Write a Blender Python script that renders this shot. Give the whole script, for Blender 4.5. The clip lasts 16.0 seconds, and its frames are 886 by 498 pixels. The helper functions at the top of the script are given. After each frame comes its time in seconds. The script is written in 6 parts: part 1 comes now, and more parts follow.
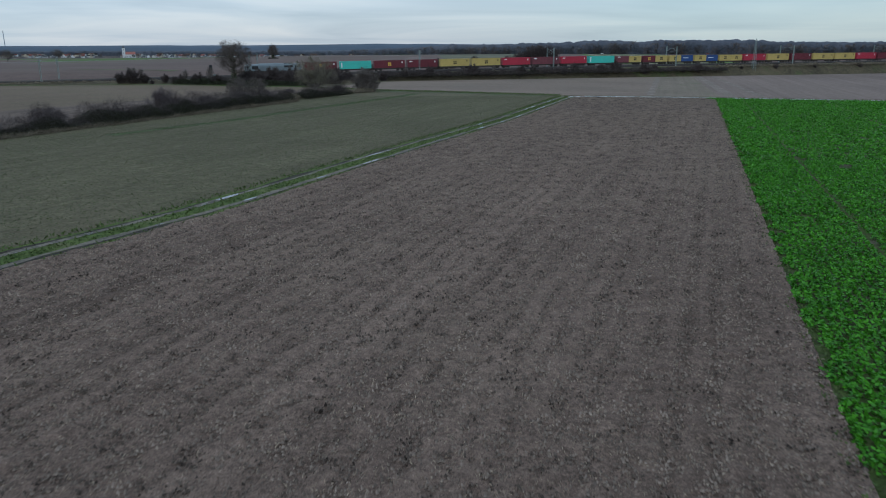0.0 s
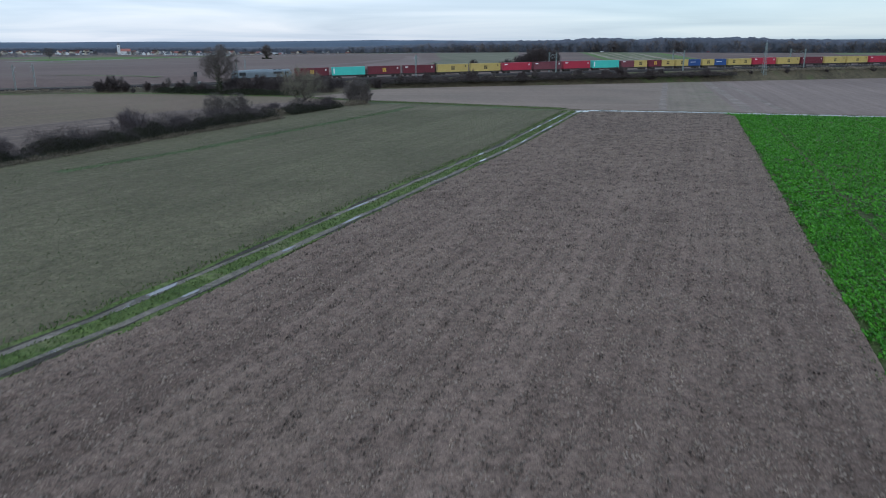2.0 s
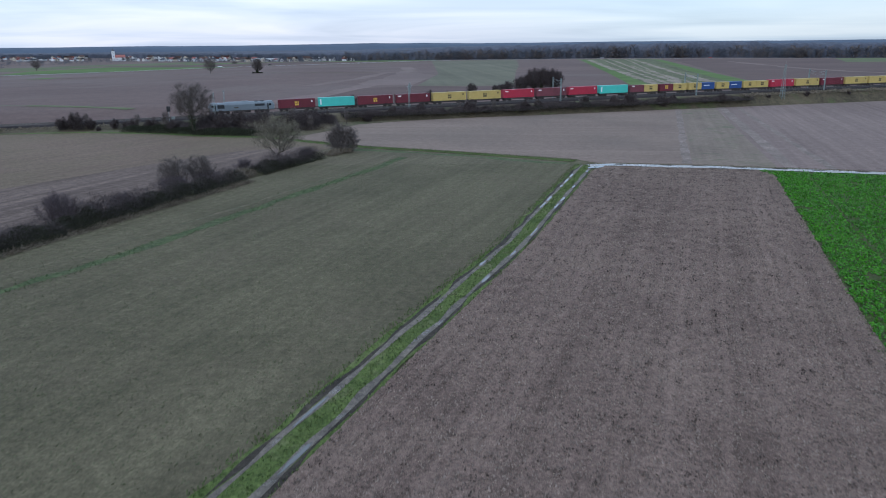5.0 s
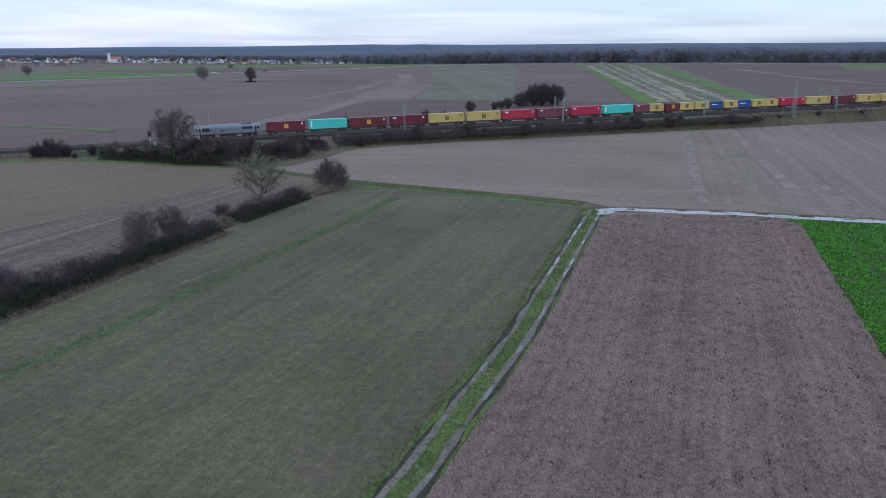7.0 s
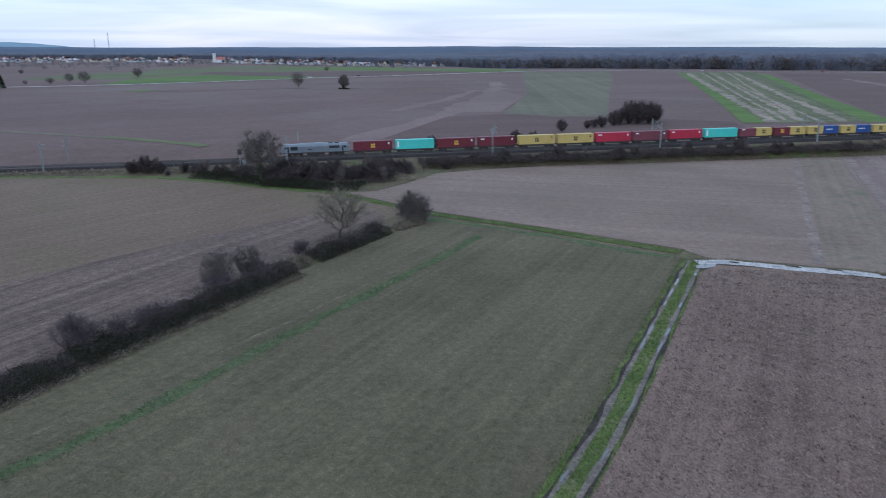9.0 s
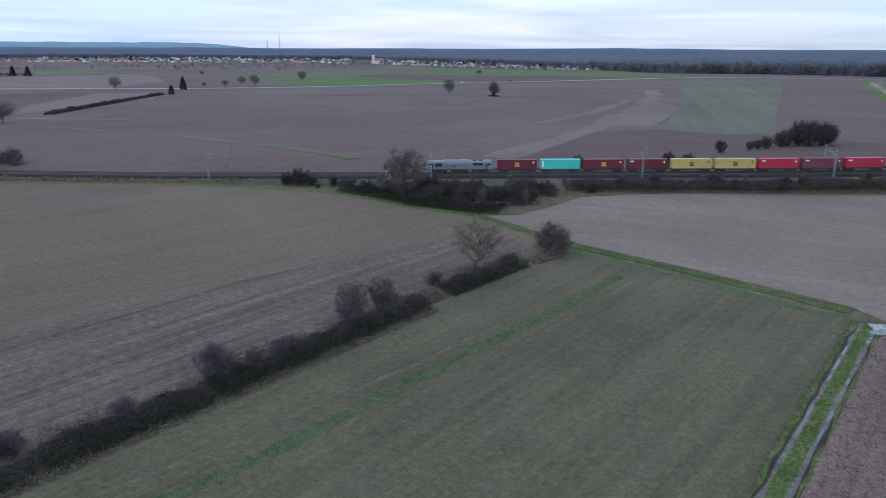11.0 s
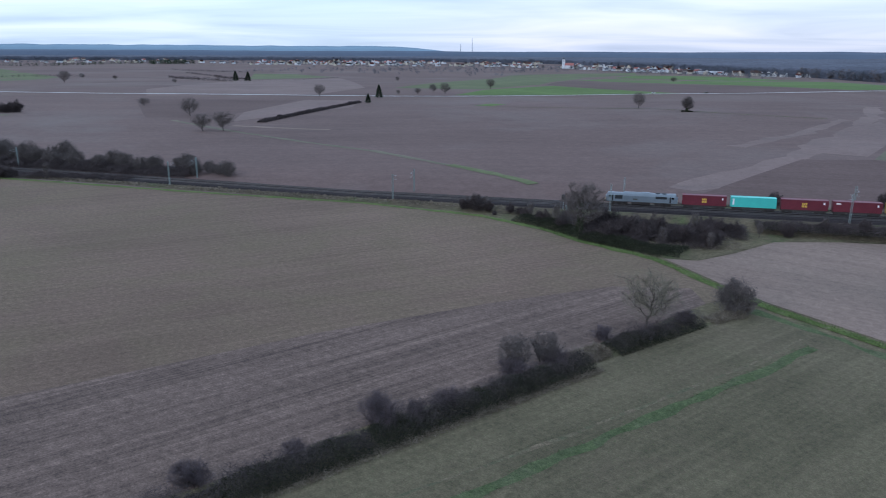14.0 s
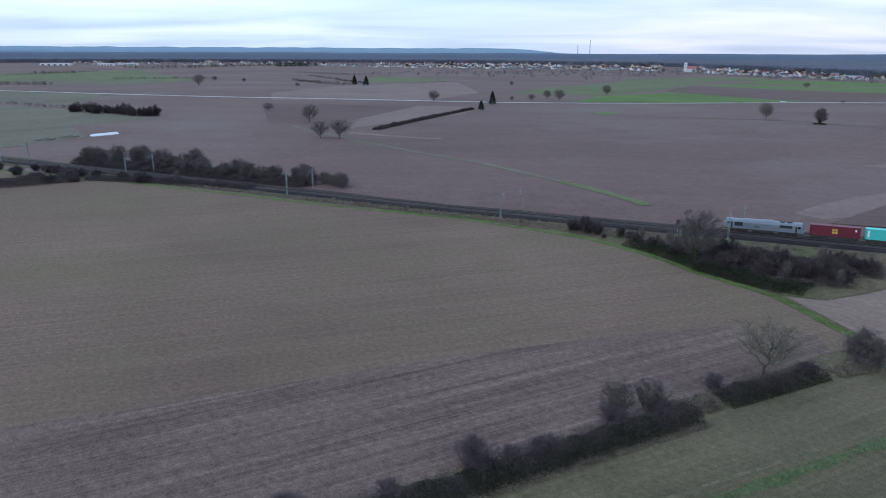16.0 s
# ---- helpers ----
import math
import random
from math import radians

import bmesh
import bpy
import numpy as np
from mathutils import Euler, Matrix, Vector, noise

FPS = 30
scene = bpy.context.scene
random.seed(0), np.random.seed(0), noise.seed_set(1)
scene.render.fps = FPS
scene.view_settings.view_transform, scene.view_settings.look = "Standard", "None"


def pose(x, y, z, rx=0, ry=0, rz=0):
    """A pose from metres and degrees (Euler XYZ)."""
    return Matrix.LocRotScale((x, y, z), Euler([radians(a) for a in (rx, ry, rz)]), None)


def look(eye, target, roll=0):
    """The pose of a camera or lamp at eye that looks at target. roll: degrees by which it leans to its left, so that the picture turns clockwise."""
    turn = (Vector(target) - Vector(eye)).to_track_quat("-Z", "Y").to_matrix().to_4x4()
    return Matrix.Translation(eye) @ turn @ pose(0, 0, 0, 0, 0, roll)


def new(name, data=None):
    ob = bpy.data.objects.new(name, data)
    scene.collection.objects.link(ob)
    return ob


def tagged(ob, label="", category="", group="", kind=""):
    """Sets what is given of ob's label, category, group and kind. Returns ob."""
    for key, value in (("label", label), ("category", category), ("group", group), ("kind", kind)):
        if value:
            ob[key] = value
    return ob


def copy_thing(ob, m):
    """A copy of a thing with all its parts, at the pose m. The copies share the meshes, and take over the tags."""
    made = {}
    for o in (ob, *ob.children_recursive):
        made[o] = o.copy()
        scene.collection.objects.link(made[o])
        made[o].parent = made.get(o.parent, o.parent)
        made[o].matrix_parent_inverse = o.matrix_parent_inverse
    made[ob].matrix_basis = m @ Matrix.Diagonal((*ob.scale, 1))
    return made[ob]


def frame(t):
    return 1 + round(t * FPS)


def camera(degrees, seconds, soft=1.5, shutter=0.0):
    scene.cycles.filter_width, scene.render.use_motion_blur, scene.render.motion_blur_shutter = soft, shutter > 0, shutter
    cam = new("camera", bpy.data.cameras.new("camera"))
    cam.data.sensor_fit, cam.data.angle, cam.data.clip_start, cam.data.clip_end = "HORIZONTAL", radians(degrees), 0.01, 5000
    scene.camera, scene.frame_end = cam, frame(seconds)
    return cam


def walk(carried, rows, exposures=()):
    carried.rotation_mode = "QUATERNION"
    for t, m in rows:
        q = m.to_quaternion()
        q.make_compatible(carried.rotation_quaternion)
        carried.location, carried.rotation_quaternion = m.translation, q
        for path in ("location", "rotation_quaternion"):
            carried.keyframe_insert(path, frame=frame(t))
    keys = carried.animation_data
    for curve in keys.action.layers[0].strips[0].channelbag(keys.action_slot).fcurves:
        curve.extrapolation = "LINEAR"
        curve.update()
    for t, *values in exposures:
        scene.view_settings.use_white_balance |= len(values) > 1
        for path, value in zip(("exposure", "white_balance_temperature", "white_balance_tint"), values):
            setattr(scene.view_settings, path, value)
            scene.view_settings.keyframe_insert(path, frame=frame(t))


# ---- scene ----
# camera
cam = camera(63.46, 16.0, soft=1.0, shutter=0.45)
PATH = [
    (0.0, -0.000, -0.000, 11.473, 74.394, 0.094, -0.026),
    (0.5, 0.096, 2.993, 11.548, 74.387, 0.148, -0.056),
    (1.0, 0.052, 6.377, 12.180, 74.213, -0.008, -0.107),
    (1.5, 0.099, 10.070, 13.380, 74.145, 0.028, -0.185),
    (2.0, 0.194, 13.929, 14.785, 74.081, 0.089, -0.194),
    (2.5, 0.362, 17.881, 16.238, 74.060, 0.069, -0.172),
    (3.0, 0.480, 21.661, 17.684, 74.089, 0.104, -0.194),
    (3.5, 0.587, 25.447, 19.076, 74.155, 0.178, -0.226),
    (4.0, 0.693, 29.250, 20.579, 74.148, 0.294, -0.279),
    (4.5, 0.848, 33.242, 22.017, 74.167, 0.373, -0.323),
    (5.0, 1.065, 37.443, 23.447, 74.170, 0.420, -0.367),
    (5.5, 1.289, 41.571, 24.888, 74.167, 0.431, -0.404),
    (6.0, 1.464, 45.344, 26.359, 74.167, 0.404, -0.425),
    (6.5, 1.538, 48.482, 27.876, 74.181, 0.335, -0.424),
    (7.0, 1.511, 51.306, 29.470, 74.201, 0.270, -0.516),
    (7.5, 1.546, 53.934, 30.970, 74.229, 0.153, -0.395),
    (8.0, 1.567, 56.108, 32.440, 74.249, 0.040, 0.866),
    (8.5, 1.605, 57.973, 33.851, 74.251, -0.040, 3.715),
    (9.0, 1.695, 59.654, 35.171, 74.279, -0.127, 6.666),
    (9.5, 1.695, 61.216, 36.413, 74.274, -0.188, 9.359),
    (10.0, 1.721, 62.653, 37.677, 74.282, -0.254, 12.310),
    (10.5, 1.721, 63.760, 38.916, 74.286, -0.304, 15.407),
    (11.0, 1.714, 64.598, 40.149, 74.288, -0.339, 18.486),
    (11.5, 1.717, 65.227, 41.392, 74.292, -0.361, 21.379),
    (12.0, 1.749, 65.708, 42.663, 74.299, -0.371, 23.921),
    (12.5, 1.854, 66.159, 43.930, 74.297, -0.370, 26.200),
    (13.0, 1.855, 66.560, 45.245, 74.318, -0.379, 28.544),
    (13.5, 1.831, 66.962, 46.531, 74.335, -0.382, 30.851),
    (14.0, 1.862, 67.313, 47.770, 74.361, -0.334, 33.138),
    (14.5, 1.824, 67.667, 49.048, 74.399, -0.276, 35.410),
    (15.0, 1.673, 68.140, 50.343, 74.424, -0.257, 37.737),
    (15.5, 1.297, 68.829, 51.547, 74.428, -0.281, 40.035),
    (16.0, 0.936, 69.596, 52.670, 74.417, -0.252, 42.060),
]
walk(cam, [(t, pose(x, y, z, rx, ry, rz)) for t, x, y, z, rx, ry, rz in PATH], [(0.0, -0.50, 5900, 6), (1.5, -0.22, 5850, 9), (3.5, -0.05, 5800, 12), (7.0, -0.03, 5700, 17), (16.0, 0.0, 5650, 17)])

# world: overcast sky with a thin band of brighter cloud
SUN_EL, SUN_AZ = radians(28), radians(200)
world = bpy.data.worlds.new("overcast_sky")
scene.world = world
world.use_nodes = True
wn, wl = world.node_tree.nodes, world.node_tree.links
wn.clear()


def wnode(kind, **kw):
    n = wn.new(kind)
    for k, v in kw.items():
        n.inputs[k].default_value = v
    return n


w_out = wn.new("ShaderNodeOutputWorld")
w_mix = wn.new("ShaderNodeAddShader")
w_sky = wn.new("ShaderNodeTexSky")
w_sky.sky_type, w_sky.sun_disc = "NISHITA", False
w_sky.sun_elevation, w_sky.sun_rotation = SUN_EL, SUN_AZ
w_bg1 = wnode("ShaderNodeBackground", Strength=0.05)
wl.new(w_sky.outputs[0], w_bg1.inputs[0])
w_co = wn.new("ShaderNodeTexCoord")
w_sep = wn.new("ShaderNodeSeparateXYZ")
wl.new(w_co.outputs["Generated"], w_sep.inputs[0])
# cloud deck seen in perspective: direction divided by its height
w_h = wn.new("ShaderNodeMath")
w_h.operation = "ADD"
w_h.inputs[1].default_value = 0.055
wl.new(w_sep.outputs[2], w_h.inputs[0])
w_hm = wn.new("ShaderNodeMath")
w_hm.operation = "MAXIMUM"
w_hm.inputs[1].default_value = 0.03
wl.new(w_h.outputs[0], w_hm.inputs[0])
w_div = wn.new("ShaderNodeVectorMath")
w_div.operation = "DIVIDE"
w_cmb = wn.new("ShaderNodeCombineXYZ")
for k in range(3):
    wl.new(w_hm.outputs[0], w_cmb.inputs[k])
wl.new(w_co.outputs["Generated"], w_div.inputs[0])
wl.new(w_cmb.outputs[0], w_div.inputs[1])
w_n1 = wnode("ShaderNodeTexNoise", Scale=0.24, Detail=6.0, Roughness=0.48, Distortion=0.6)
wl.new(w_div.outputs[0], w_n1.inputs["Vector"])
w_r1 = wn.new("ShaderNodeValToRGB")
w_r1.color_ramp.elements[0].position, w_r1.color_ramp.elements[0].color = 0.33, (0.52, 0.685, 0.84, 1)
w_r1.color_ramp.elements[1].position, w_r1.color_ramp.elements[1].color = 0.66, (0.93, 1.06, 1.12, 1)
e = w_r1.color_ramp.elements.new(0.48)
e.color = (0.70, 0.87, 1.0, 1)
wl.new(w_n1.outputs["Fac"], w_r1.inputs[0])
w_bg2 = wnode("ShaderNodeBackground", Strength=0.80)
w_lift = wn.new("ShaderNodeMapRange")   # overcast: about twice as bright overhead as at the horizon
for k, v in (("From Min", 0.0), ("From Max", 0.6), ("To Min", 0.65), ("To Max", 1.17)):
    w_lift.inputs[k].default_value = v
wl.new(w_sep.outputs[2], w_lift.inputs["Value"])
w_side = wn.new("ShaderNodeMapRange")   # thinner cloud towards the low sun in the west
for k, v in (("From Min", -1.0), ("From Max", 0.6), ("To Min", 1.22), ("To Max", 0.80)):
    w_side.inputs[k].default_value = v
wl.new(w_sep.outputs[0], w_side.inputs["Value"])
w_gain = wn.new("ShaderNodeMath")
w_gain.operation = "MULTIPLY"
wl.new(w_lift.outputs[0], w_gain.inputs[0])
wl.new(w_side.outputs[0], w_gain.inputs[1])
wl.new(w_gain.outputs[0], w_bg2.inputs["Strength"])
w_way = wn.new("ShaderNodeVectorMath")   # a stretch of warmer grey cloud to the north
w_way.operation = "DOT_PRODUCT"
w_way.inputs[1].default_value = (-0.208, 0.978, 0.0)
wl.new(w_co.outputs["Generated"], w_way.inputs[0])
w_warm = wn.new("ShaderNodeMapRange")
w_warm.interpolation_type = "SMOOTHSTEP"
for k, v in (("From Min", 0.86), ("From Max", 0.995)):
    w_warm.inputs[k].default_value = v
wl.new(w_way.outputs["Value"], w_warm.inputs["Value"])
w_tint = wn.new("ShaderNodeMix")
w_tint.data_type, w_tint.blend_type = "RGBA", "MULTIPLY"
w_tint.inputs[7].default_value = (1.09, 0.975, 1.0, 1)
wl.new(w_warm.outputs[0], w_tint.inputs[0])
wl.new(w_r1.outputs[0], w_tint.inputs[6])
wl.new(w_tint.outputs[2], w_bg2.inputs[0])
wl.new(w_bg1.outputs[0], w_mix.inputs[0])
wl.new(w_bg2.outputs[0], w_mix.inputs[1])
wl.new(w_mix.outputs[0], w_out.inputs[0])

sun = new("sun", bpy.data.lights.new("sun", "SUN"))
sun.data.energy, sun.data.angle, sun.data.color = 0.5, radians(25), (1.0, 0.95, 0.88)
sun.matrix_world = look((0, 0, 0), (-math.sin(SUN_AZ) * math.cos(SUN_EL), -math.cos(SUN_AZ) * math.cos(SUN_EL), -math.sin(SUN_EL)))


# ---- materials ----
def ramp_between(nt, fac, a, b, lo=0.35, hi=0.65):
    r = nt.nodes.new("ShaderNodeValToRGB")
    r.color_ramp.elements[0].position, r.color_ramp.elements[0].color = lo, (*a, 1)
    r.color_ramp.elements[1].position, r.color_ramp.elements[1].color = hi, (*b, 1)
    nt.links.new(fac, r.inputs[0])
    return r.outputs[0]


def mix_colour(nt, fac, a, b, mode="MIX"):
    m = nt.nodes.new("ShaderNodeMix")
    m.data_type, m.blend_type = "RGBA", mode
    for sock, v in ((m.inputs[0], fac), (m.inputs[6], a), (m.inputs[7], b)):
        if isinstance(v, (int, float)):
            sock.default_value = v
        elif isinstance(v, tuple):
            sock.default_value = (*v, 1)
        else:
            nt.links.new(v, sock)
    return m.outputs[2]


def noise_tex(nt, vec, scale, detail=4.0, rough=0.55, distortion=0.0):
    n = nt.nodes.new("ShaderNodeTexNoise")
    n.inputs["Scale"].default_value, n.inputs["Detail"].default_value = scale, detail
    n.inputs["Roughness"].default_value, n.inputs["Distortion"].default_value = rough, distortion
    nt.links.new(vec, n.inputs["Vector"])
    return n.outputs["Fac"]


def turned(nt, vec, degrees, sx=1.0, sy=1.0):
    """Coordinates turned about z so that local y runs along a direction, then scaled."""
    a = nt.nodes.new("ShaderNodeMapping")
    a.vector_type = "POINT"
    a.inputs["Rotation"].default_value = (0, 0, radians(degrees))
    a.inputs["Scale"].default_value = (1, 1, 1)
    nt.links.new(vec, a.inputs["Vector"])
    b = nt.nodes.new("ShaderNodeMapping")
    b.inputs["Scale"].default_value = (sx, sy, 1)
    nt.links.new(a.outputs[0], b.inputs["Vector"])
    return b.outputs[0]


def base_material(name, rough=0.9, spec=0.3, metal=0.0):
    m = bpy.data.materials.new(name)
    m.use_nodes = True
    nt = m.node_tree
    p = nt.nodes["Principled BSDF"]
    p.inputs["Roughness"].default_value, p.inputs["Metallic"].default_value = rough, metal
    p.inputs["Specular IOR Level"].default_value = spec
    c = nt.nodes.new("ShaderNodeTexCoord")
    return m, nt, p, c.outputs["Object"]


def relief(nt, p, height, strength, distance):
    b = nt.nodes.new("ShaderNodeBump")
    b.inputs["Strength"].default_value, b.inputs["Distance"].default_value = strength, distance
    nt.links.new(height, b.inputs["Height"])
    nt.links.new(b.outputs[0], p.inputs["Normal"])


def earth(name, dark, light, third=None, fine=3.0, big=0.03, streak=None, bump=0.6, amount=0.35, rough=0.95, third_lo=0.52, third_hi=0.68, third_scale=0.08, crumb=1.0):
    """Field surface: grain, broad stains, and streaks along the working direction (degrees, metres across)."""
    dark, light = (tuple(v * k for v, k in zip(c, (1.075, 0.99, 0.965))) for c in (dark, light))
    m, nt, p, vec = base_material(name, rough, 0.15)
    n_fine = noise_tex(nt, vec, fine, 6.0, 0.7)
    col = ramp_between(nt, n_fine, dark, light, 0.3, 0.7)
    n_big = noise_tex(nt, vec, big, 5.0, 0.6, 0.4)
    col = mix_colour(nt, amount, col, ramp_between(nt, n_big, tuple(0.72 * v for v in dark), tuple(min(1, 1.15 * v) for v in light), 0.35, 0.65))
    if streak:
        for width, weight in streak[1:]:
            sv = turned(nt, vec, streak[0], 1.0 / width, 0.012 / width)
            n_s = noise_tex(nt, sv, 1.0, 3.0, 0.6)
            col = mix_colour(nt, weight, col, ramp_between(nt, n_s, tuple(0.6 * v for v in dark), tuple(min(1, 1.35 * v) for v in light), 0.35, 0.65))
    if third:
        n_3 = noise_tex(nt, vec, third_scale, 6.0, 0.65, 0.5)
        f = nt.nodes.new("ShaderNodeMapRange")
        f.inputs["From Min"].default_value, f.inputs["From Max"].default_value = third_lo, third_hi
        nt.links.new(n_3, f.inputs["Value"])
        col = mix_colour(nt, f.outputs[0], col, third)
    for scale_, c_ in ((fine * 0.55, 0.26 * crumb), (fine * 2.6, 0.34 * crumb)):   # crumbs over everything
        n_c = noise_tex(nt, vec, scale_, 3.0, 0.7)
        col = mix_colour(nt, 1.0, col, ramp_between(nt, n_c, (1 - c_,) * 3, (1 + c_,) * 3, 0.3, 0.7), "MULTIPLY")
    nt.links.new(col, p.inputs["Base Color"])
    relief(nt, p, n_fine, bump, 0.15)
    return m


def plain(name, colour, rough=0.6, metal=0.0, spec=0.4, vary=0.25, scale=2.0, bump=0.0, per_object=0.0):
    """Paint, metal, wood or stone with grime at two scales."""
    m, nt, p, vec = base_material(name, rough, spec, metal)
    n1, n2 = noise_tex(nt, vec, scale, 5.0, 0.65), noise_tex(nt, vec, scale * 7, 4.0, 0.6)
    dark = tuple(v * (1 - vary) for v in colour)
    light = tuple(min(1, v * (1 + 0.5 * vary)) for v in colour)
    col = mix_colour(nt, 0.4, ramp_between(nt, n1, dark, light, 0.3, 0.7), ramp_between(nt, n2, dark, light, 0.3, 0.7))
    if per_object:
        oi = nt.nodes.new("ShaderNodeObjectInfo")
        h = nt.nodes.new("ShaderNodeHueSaturation")
        mr = nt.nodes.new("ShaderNodeMapRange")
        mr.inputs["To Min"].default_value, mr.inputs["To Max"].default_value = 1 - per_object, 1 + per_object
        nt.links.new(oi.outputs["Random"], mr.inputs["Value"])
        nt.links.new(mr.outputs[0], h.inputs["Value"])
        nt.links.new(col, h.inputs["Color"])
        col = h.outputs[0]
    nt.links.new(col, p.inputs["Base Color"])
    if bump:
        relief(nt, p, n2, bump, 0.02)
    return m


def foliage(name, dark, light, rough=0.8, spec=0.2):
    """Twigs or leaves, each piece with its own shade."""
    m, nt, p, vec = base_material(name, rough, spec)
    g = nt.nodes.new("ShaderNodeNewGeometry")
    n = noise_tex(nt, vec, 0.6, 3.0)
    c = ramp_between(nt, g.outputs["Random Per Island"], dark, light, 0.0, 1.0)
    c = mix_colour(nt, 0.4, c, ramp_between(nt, n, dark, light, 0.35, 0.65))
    nt.links.new(c, p.inputs["Base Color"])
    return m


ROW = 20.5   # bearing of the ploughing: degrees by which rows lean from y towards x
SOIL = earth("bare_soil", (0.072, 0.050, 0.040), (0.238, 0.179, 0.147), fine=6.0, big=0.05, streak=(ROW, (0.9, 0.14), (5.0, 0.2)), bump=1.0, crumb=1.4, third=(0.178, 0.128, 0.096), third_scale=0.05, third_lo=0.5, third_hi=0.85)
SOIL_FAR = earth("ploughed_soil", (0.096, 0.069, 0.061), (0.136, 0.101, 0.089), fine=0.35, big=0.004, streak=(60, (6.0, 0.07), (45.0, 0.10)), bump=0.4, third=(0.148, 0.114, 0.101), third_scale=0.005, third_lo=0.5, third_hi=0.7, crumb=0.3)
SOIL_DARK = earth("turned_soil", (0.080, 0.056, 0.049), (0.118, 0.086, 0.076), fine=0.5, big=0.01, streak=(70, (4.0, 0.1)), bump=0.5, crumb=0.3)
SOIL_PALE = earth("dry_soil", (0.136, 0.103, 0.092), (0.186, 0.145, 0.130), fine=0.4, big=0.01, bump=0.4, third=(0.132, 0.100, 0.088), third_scale=0.02, third_lo=0.45, third_hi=0.75, crumb=0.3)
STUBBLE = earth("pale_stubble", (0.140, 0.108, 0.088), (0.215, 0.172, 0.140), fine=1.2, big=0.015, streak=(97, (1.6, 0.14), (9.0, 0.15)), bump=0.6, crumb=0.6, third=(0.150, 0.116, 0.092), third_scale=0.02, third_lo=0.45, third_hi=0.75)
STUBBLE_GREEN = earth("stubble_with_weeds", (0.135, 0.112, 0.088), (0.205, 0.170, 0.135), third=(0.128, 0.120, 0.076), fine=1.2, big=0.03, streak=(17, (2.2, 0.14)), third_scale=0.12, crumb=0.6)
FURROWED = earth("furrowed_field", (0.125, 0.096, 0.084), (0.198, 0.158, 0.139), fine=0.9, big=0.012, streak=(17, (1.5, 0.16), (6.0, 0.14)), bump=0.7, crumb=0.6)
WEST = earth("sprouting_field", (0.079, 0.059, 0.043), (0.172, 0.131, 0.098), third=(0.130, 0.104, 0.062), fine=1.8, big=0.012, streak=(30, (0.9, 0.14), (3.5, 0.08)), third_scale=0.025, third_lo=0.42, third_hi=0.75, crumb=0.8)
WEST_PALE = earth("harrowed_strip", (0.052, 0.040, 0.034), (0.150, 0.116, 0.095), fine=1.3, big=0.04, streak=(21, (0.6, 0.32), (2.0, 0.2)), bump=0.7)
CEREAL = earth("winter_cereal", (0.057, 0.055, 0.032), (0.130, 0.118, 0.074), third=(0.116, 0.092, 0.060), fine=1.7, big=0.05, streak=(ROW, (0.6, 0.15), (3.0, 0.13)), bump=0.8, third_scale=0.07, third_lo=0.5, third_hi=0.85, crumb=0.8)
CEREAL_LUSH = earth("lush_cereal", (0.044, 0.068, 0.028), (0.086, 0.114, 0.052), fine=1.7, big=0.2, bump=0.8, third=(0.096, 0.100, 0.058), third_scale=0.22, third_lo=0.48, third_hi=0.8)
PALE_TRAIL = earth("pale_field_trail", (0.165, 0.135, 0.115), (0.235, 0.198, 0.172), fine=1.5, big=0.1, third=(0.15, 0.12, 0.10), third_scale=0.15, third_lo=0.4, third_hi=0.65)
PALE_LINE = earth("pale_wheel_track", (0.105, 0.090, 0.058), (0.155, 0.132, 0.090), fine=1.5, big=0.3, third=(0.088, 0.086, 0.050), third_scale=0.4, third_lo=0.42, third_hi=0.6)
GRASS = earth("verge_grass", (0.042, 0.075, 0.018), (0.112, 0.150, 0.046), fine=2.5, big=0.15, bump=0.8, third=(0.16, 0.14, 0.085), third_scale=0.3, third_lo=0.55, third_hi=0.75)
ROUGH = earth("rough_grass", (0.058, 0.055, 0.030), (0.135, 0.120, 0.074), fine=1.0, big=0.06, bump=0.9, third=(0.062, 0.080, 0.030), third_scale=0.08)
RAPE_SOIL = earth("green_crop_ground", (0.026, 0.040, 0.012), (0.062, 0.092, 0.024), fine=2.0, big=0.05, bump=0.8, third=(0.085, 0.066, 0.050), third_scale=0.3, third_lo=0.5, third_hi=0.7)
FAR_GREEN = earth("far_green_field", (0.094, 0.096, 0.064), (0.132, 0.132, 0.092), fine=0.2, big=0.01, streak=(-4, (8.0, 0.2)), crumb=0.3)
FAR_BRIGHT = earth("far_bright_field", (0.060, 0.112, 0.028), (0.098, 0.155, 0.045), fine=0.2, big=0.01, streak=(-62, (10.0, 0.25)), crumb=0.3)
FAR_MID = earth("far_grass", (0.072, 0.096, 0.042), (0.118, 0.138, 0.068), fine=0.3, big=0.02, crumb=0.3)
FAR_STRIPE = earth("patchy_green_field", (0.060, 0.085, 0.036), (0.120, 0.125, 0.072), fine=0.2, big=0.02, streak=(10, (5.0, 0.35), (16.0, 0.35)))
PALE_SOIL = earth("pale_dry_soil", (0.15, 0.13, 0.10), (0.27, 0.24, 0.19), fine=0.4, big=0.03, bump=0.4, third=(0.095, 0.10, 0.055), third_scale=0.05)
MUD = earth("wet_mud", (0.045, 0.039, 0.031), (0.175, 0.155, 0.126), fine=2.0, big=0.3, bump=0.8, rough=0.9)
DARK_MUD = earth("black_mud", (0.016, 0.014, 0.011), (0.060, 0.052, 0.040), fine=2.5, big=0.3, bump=0.8, rough=0.8)
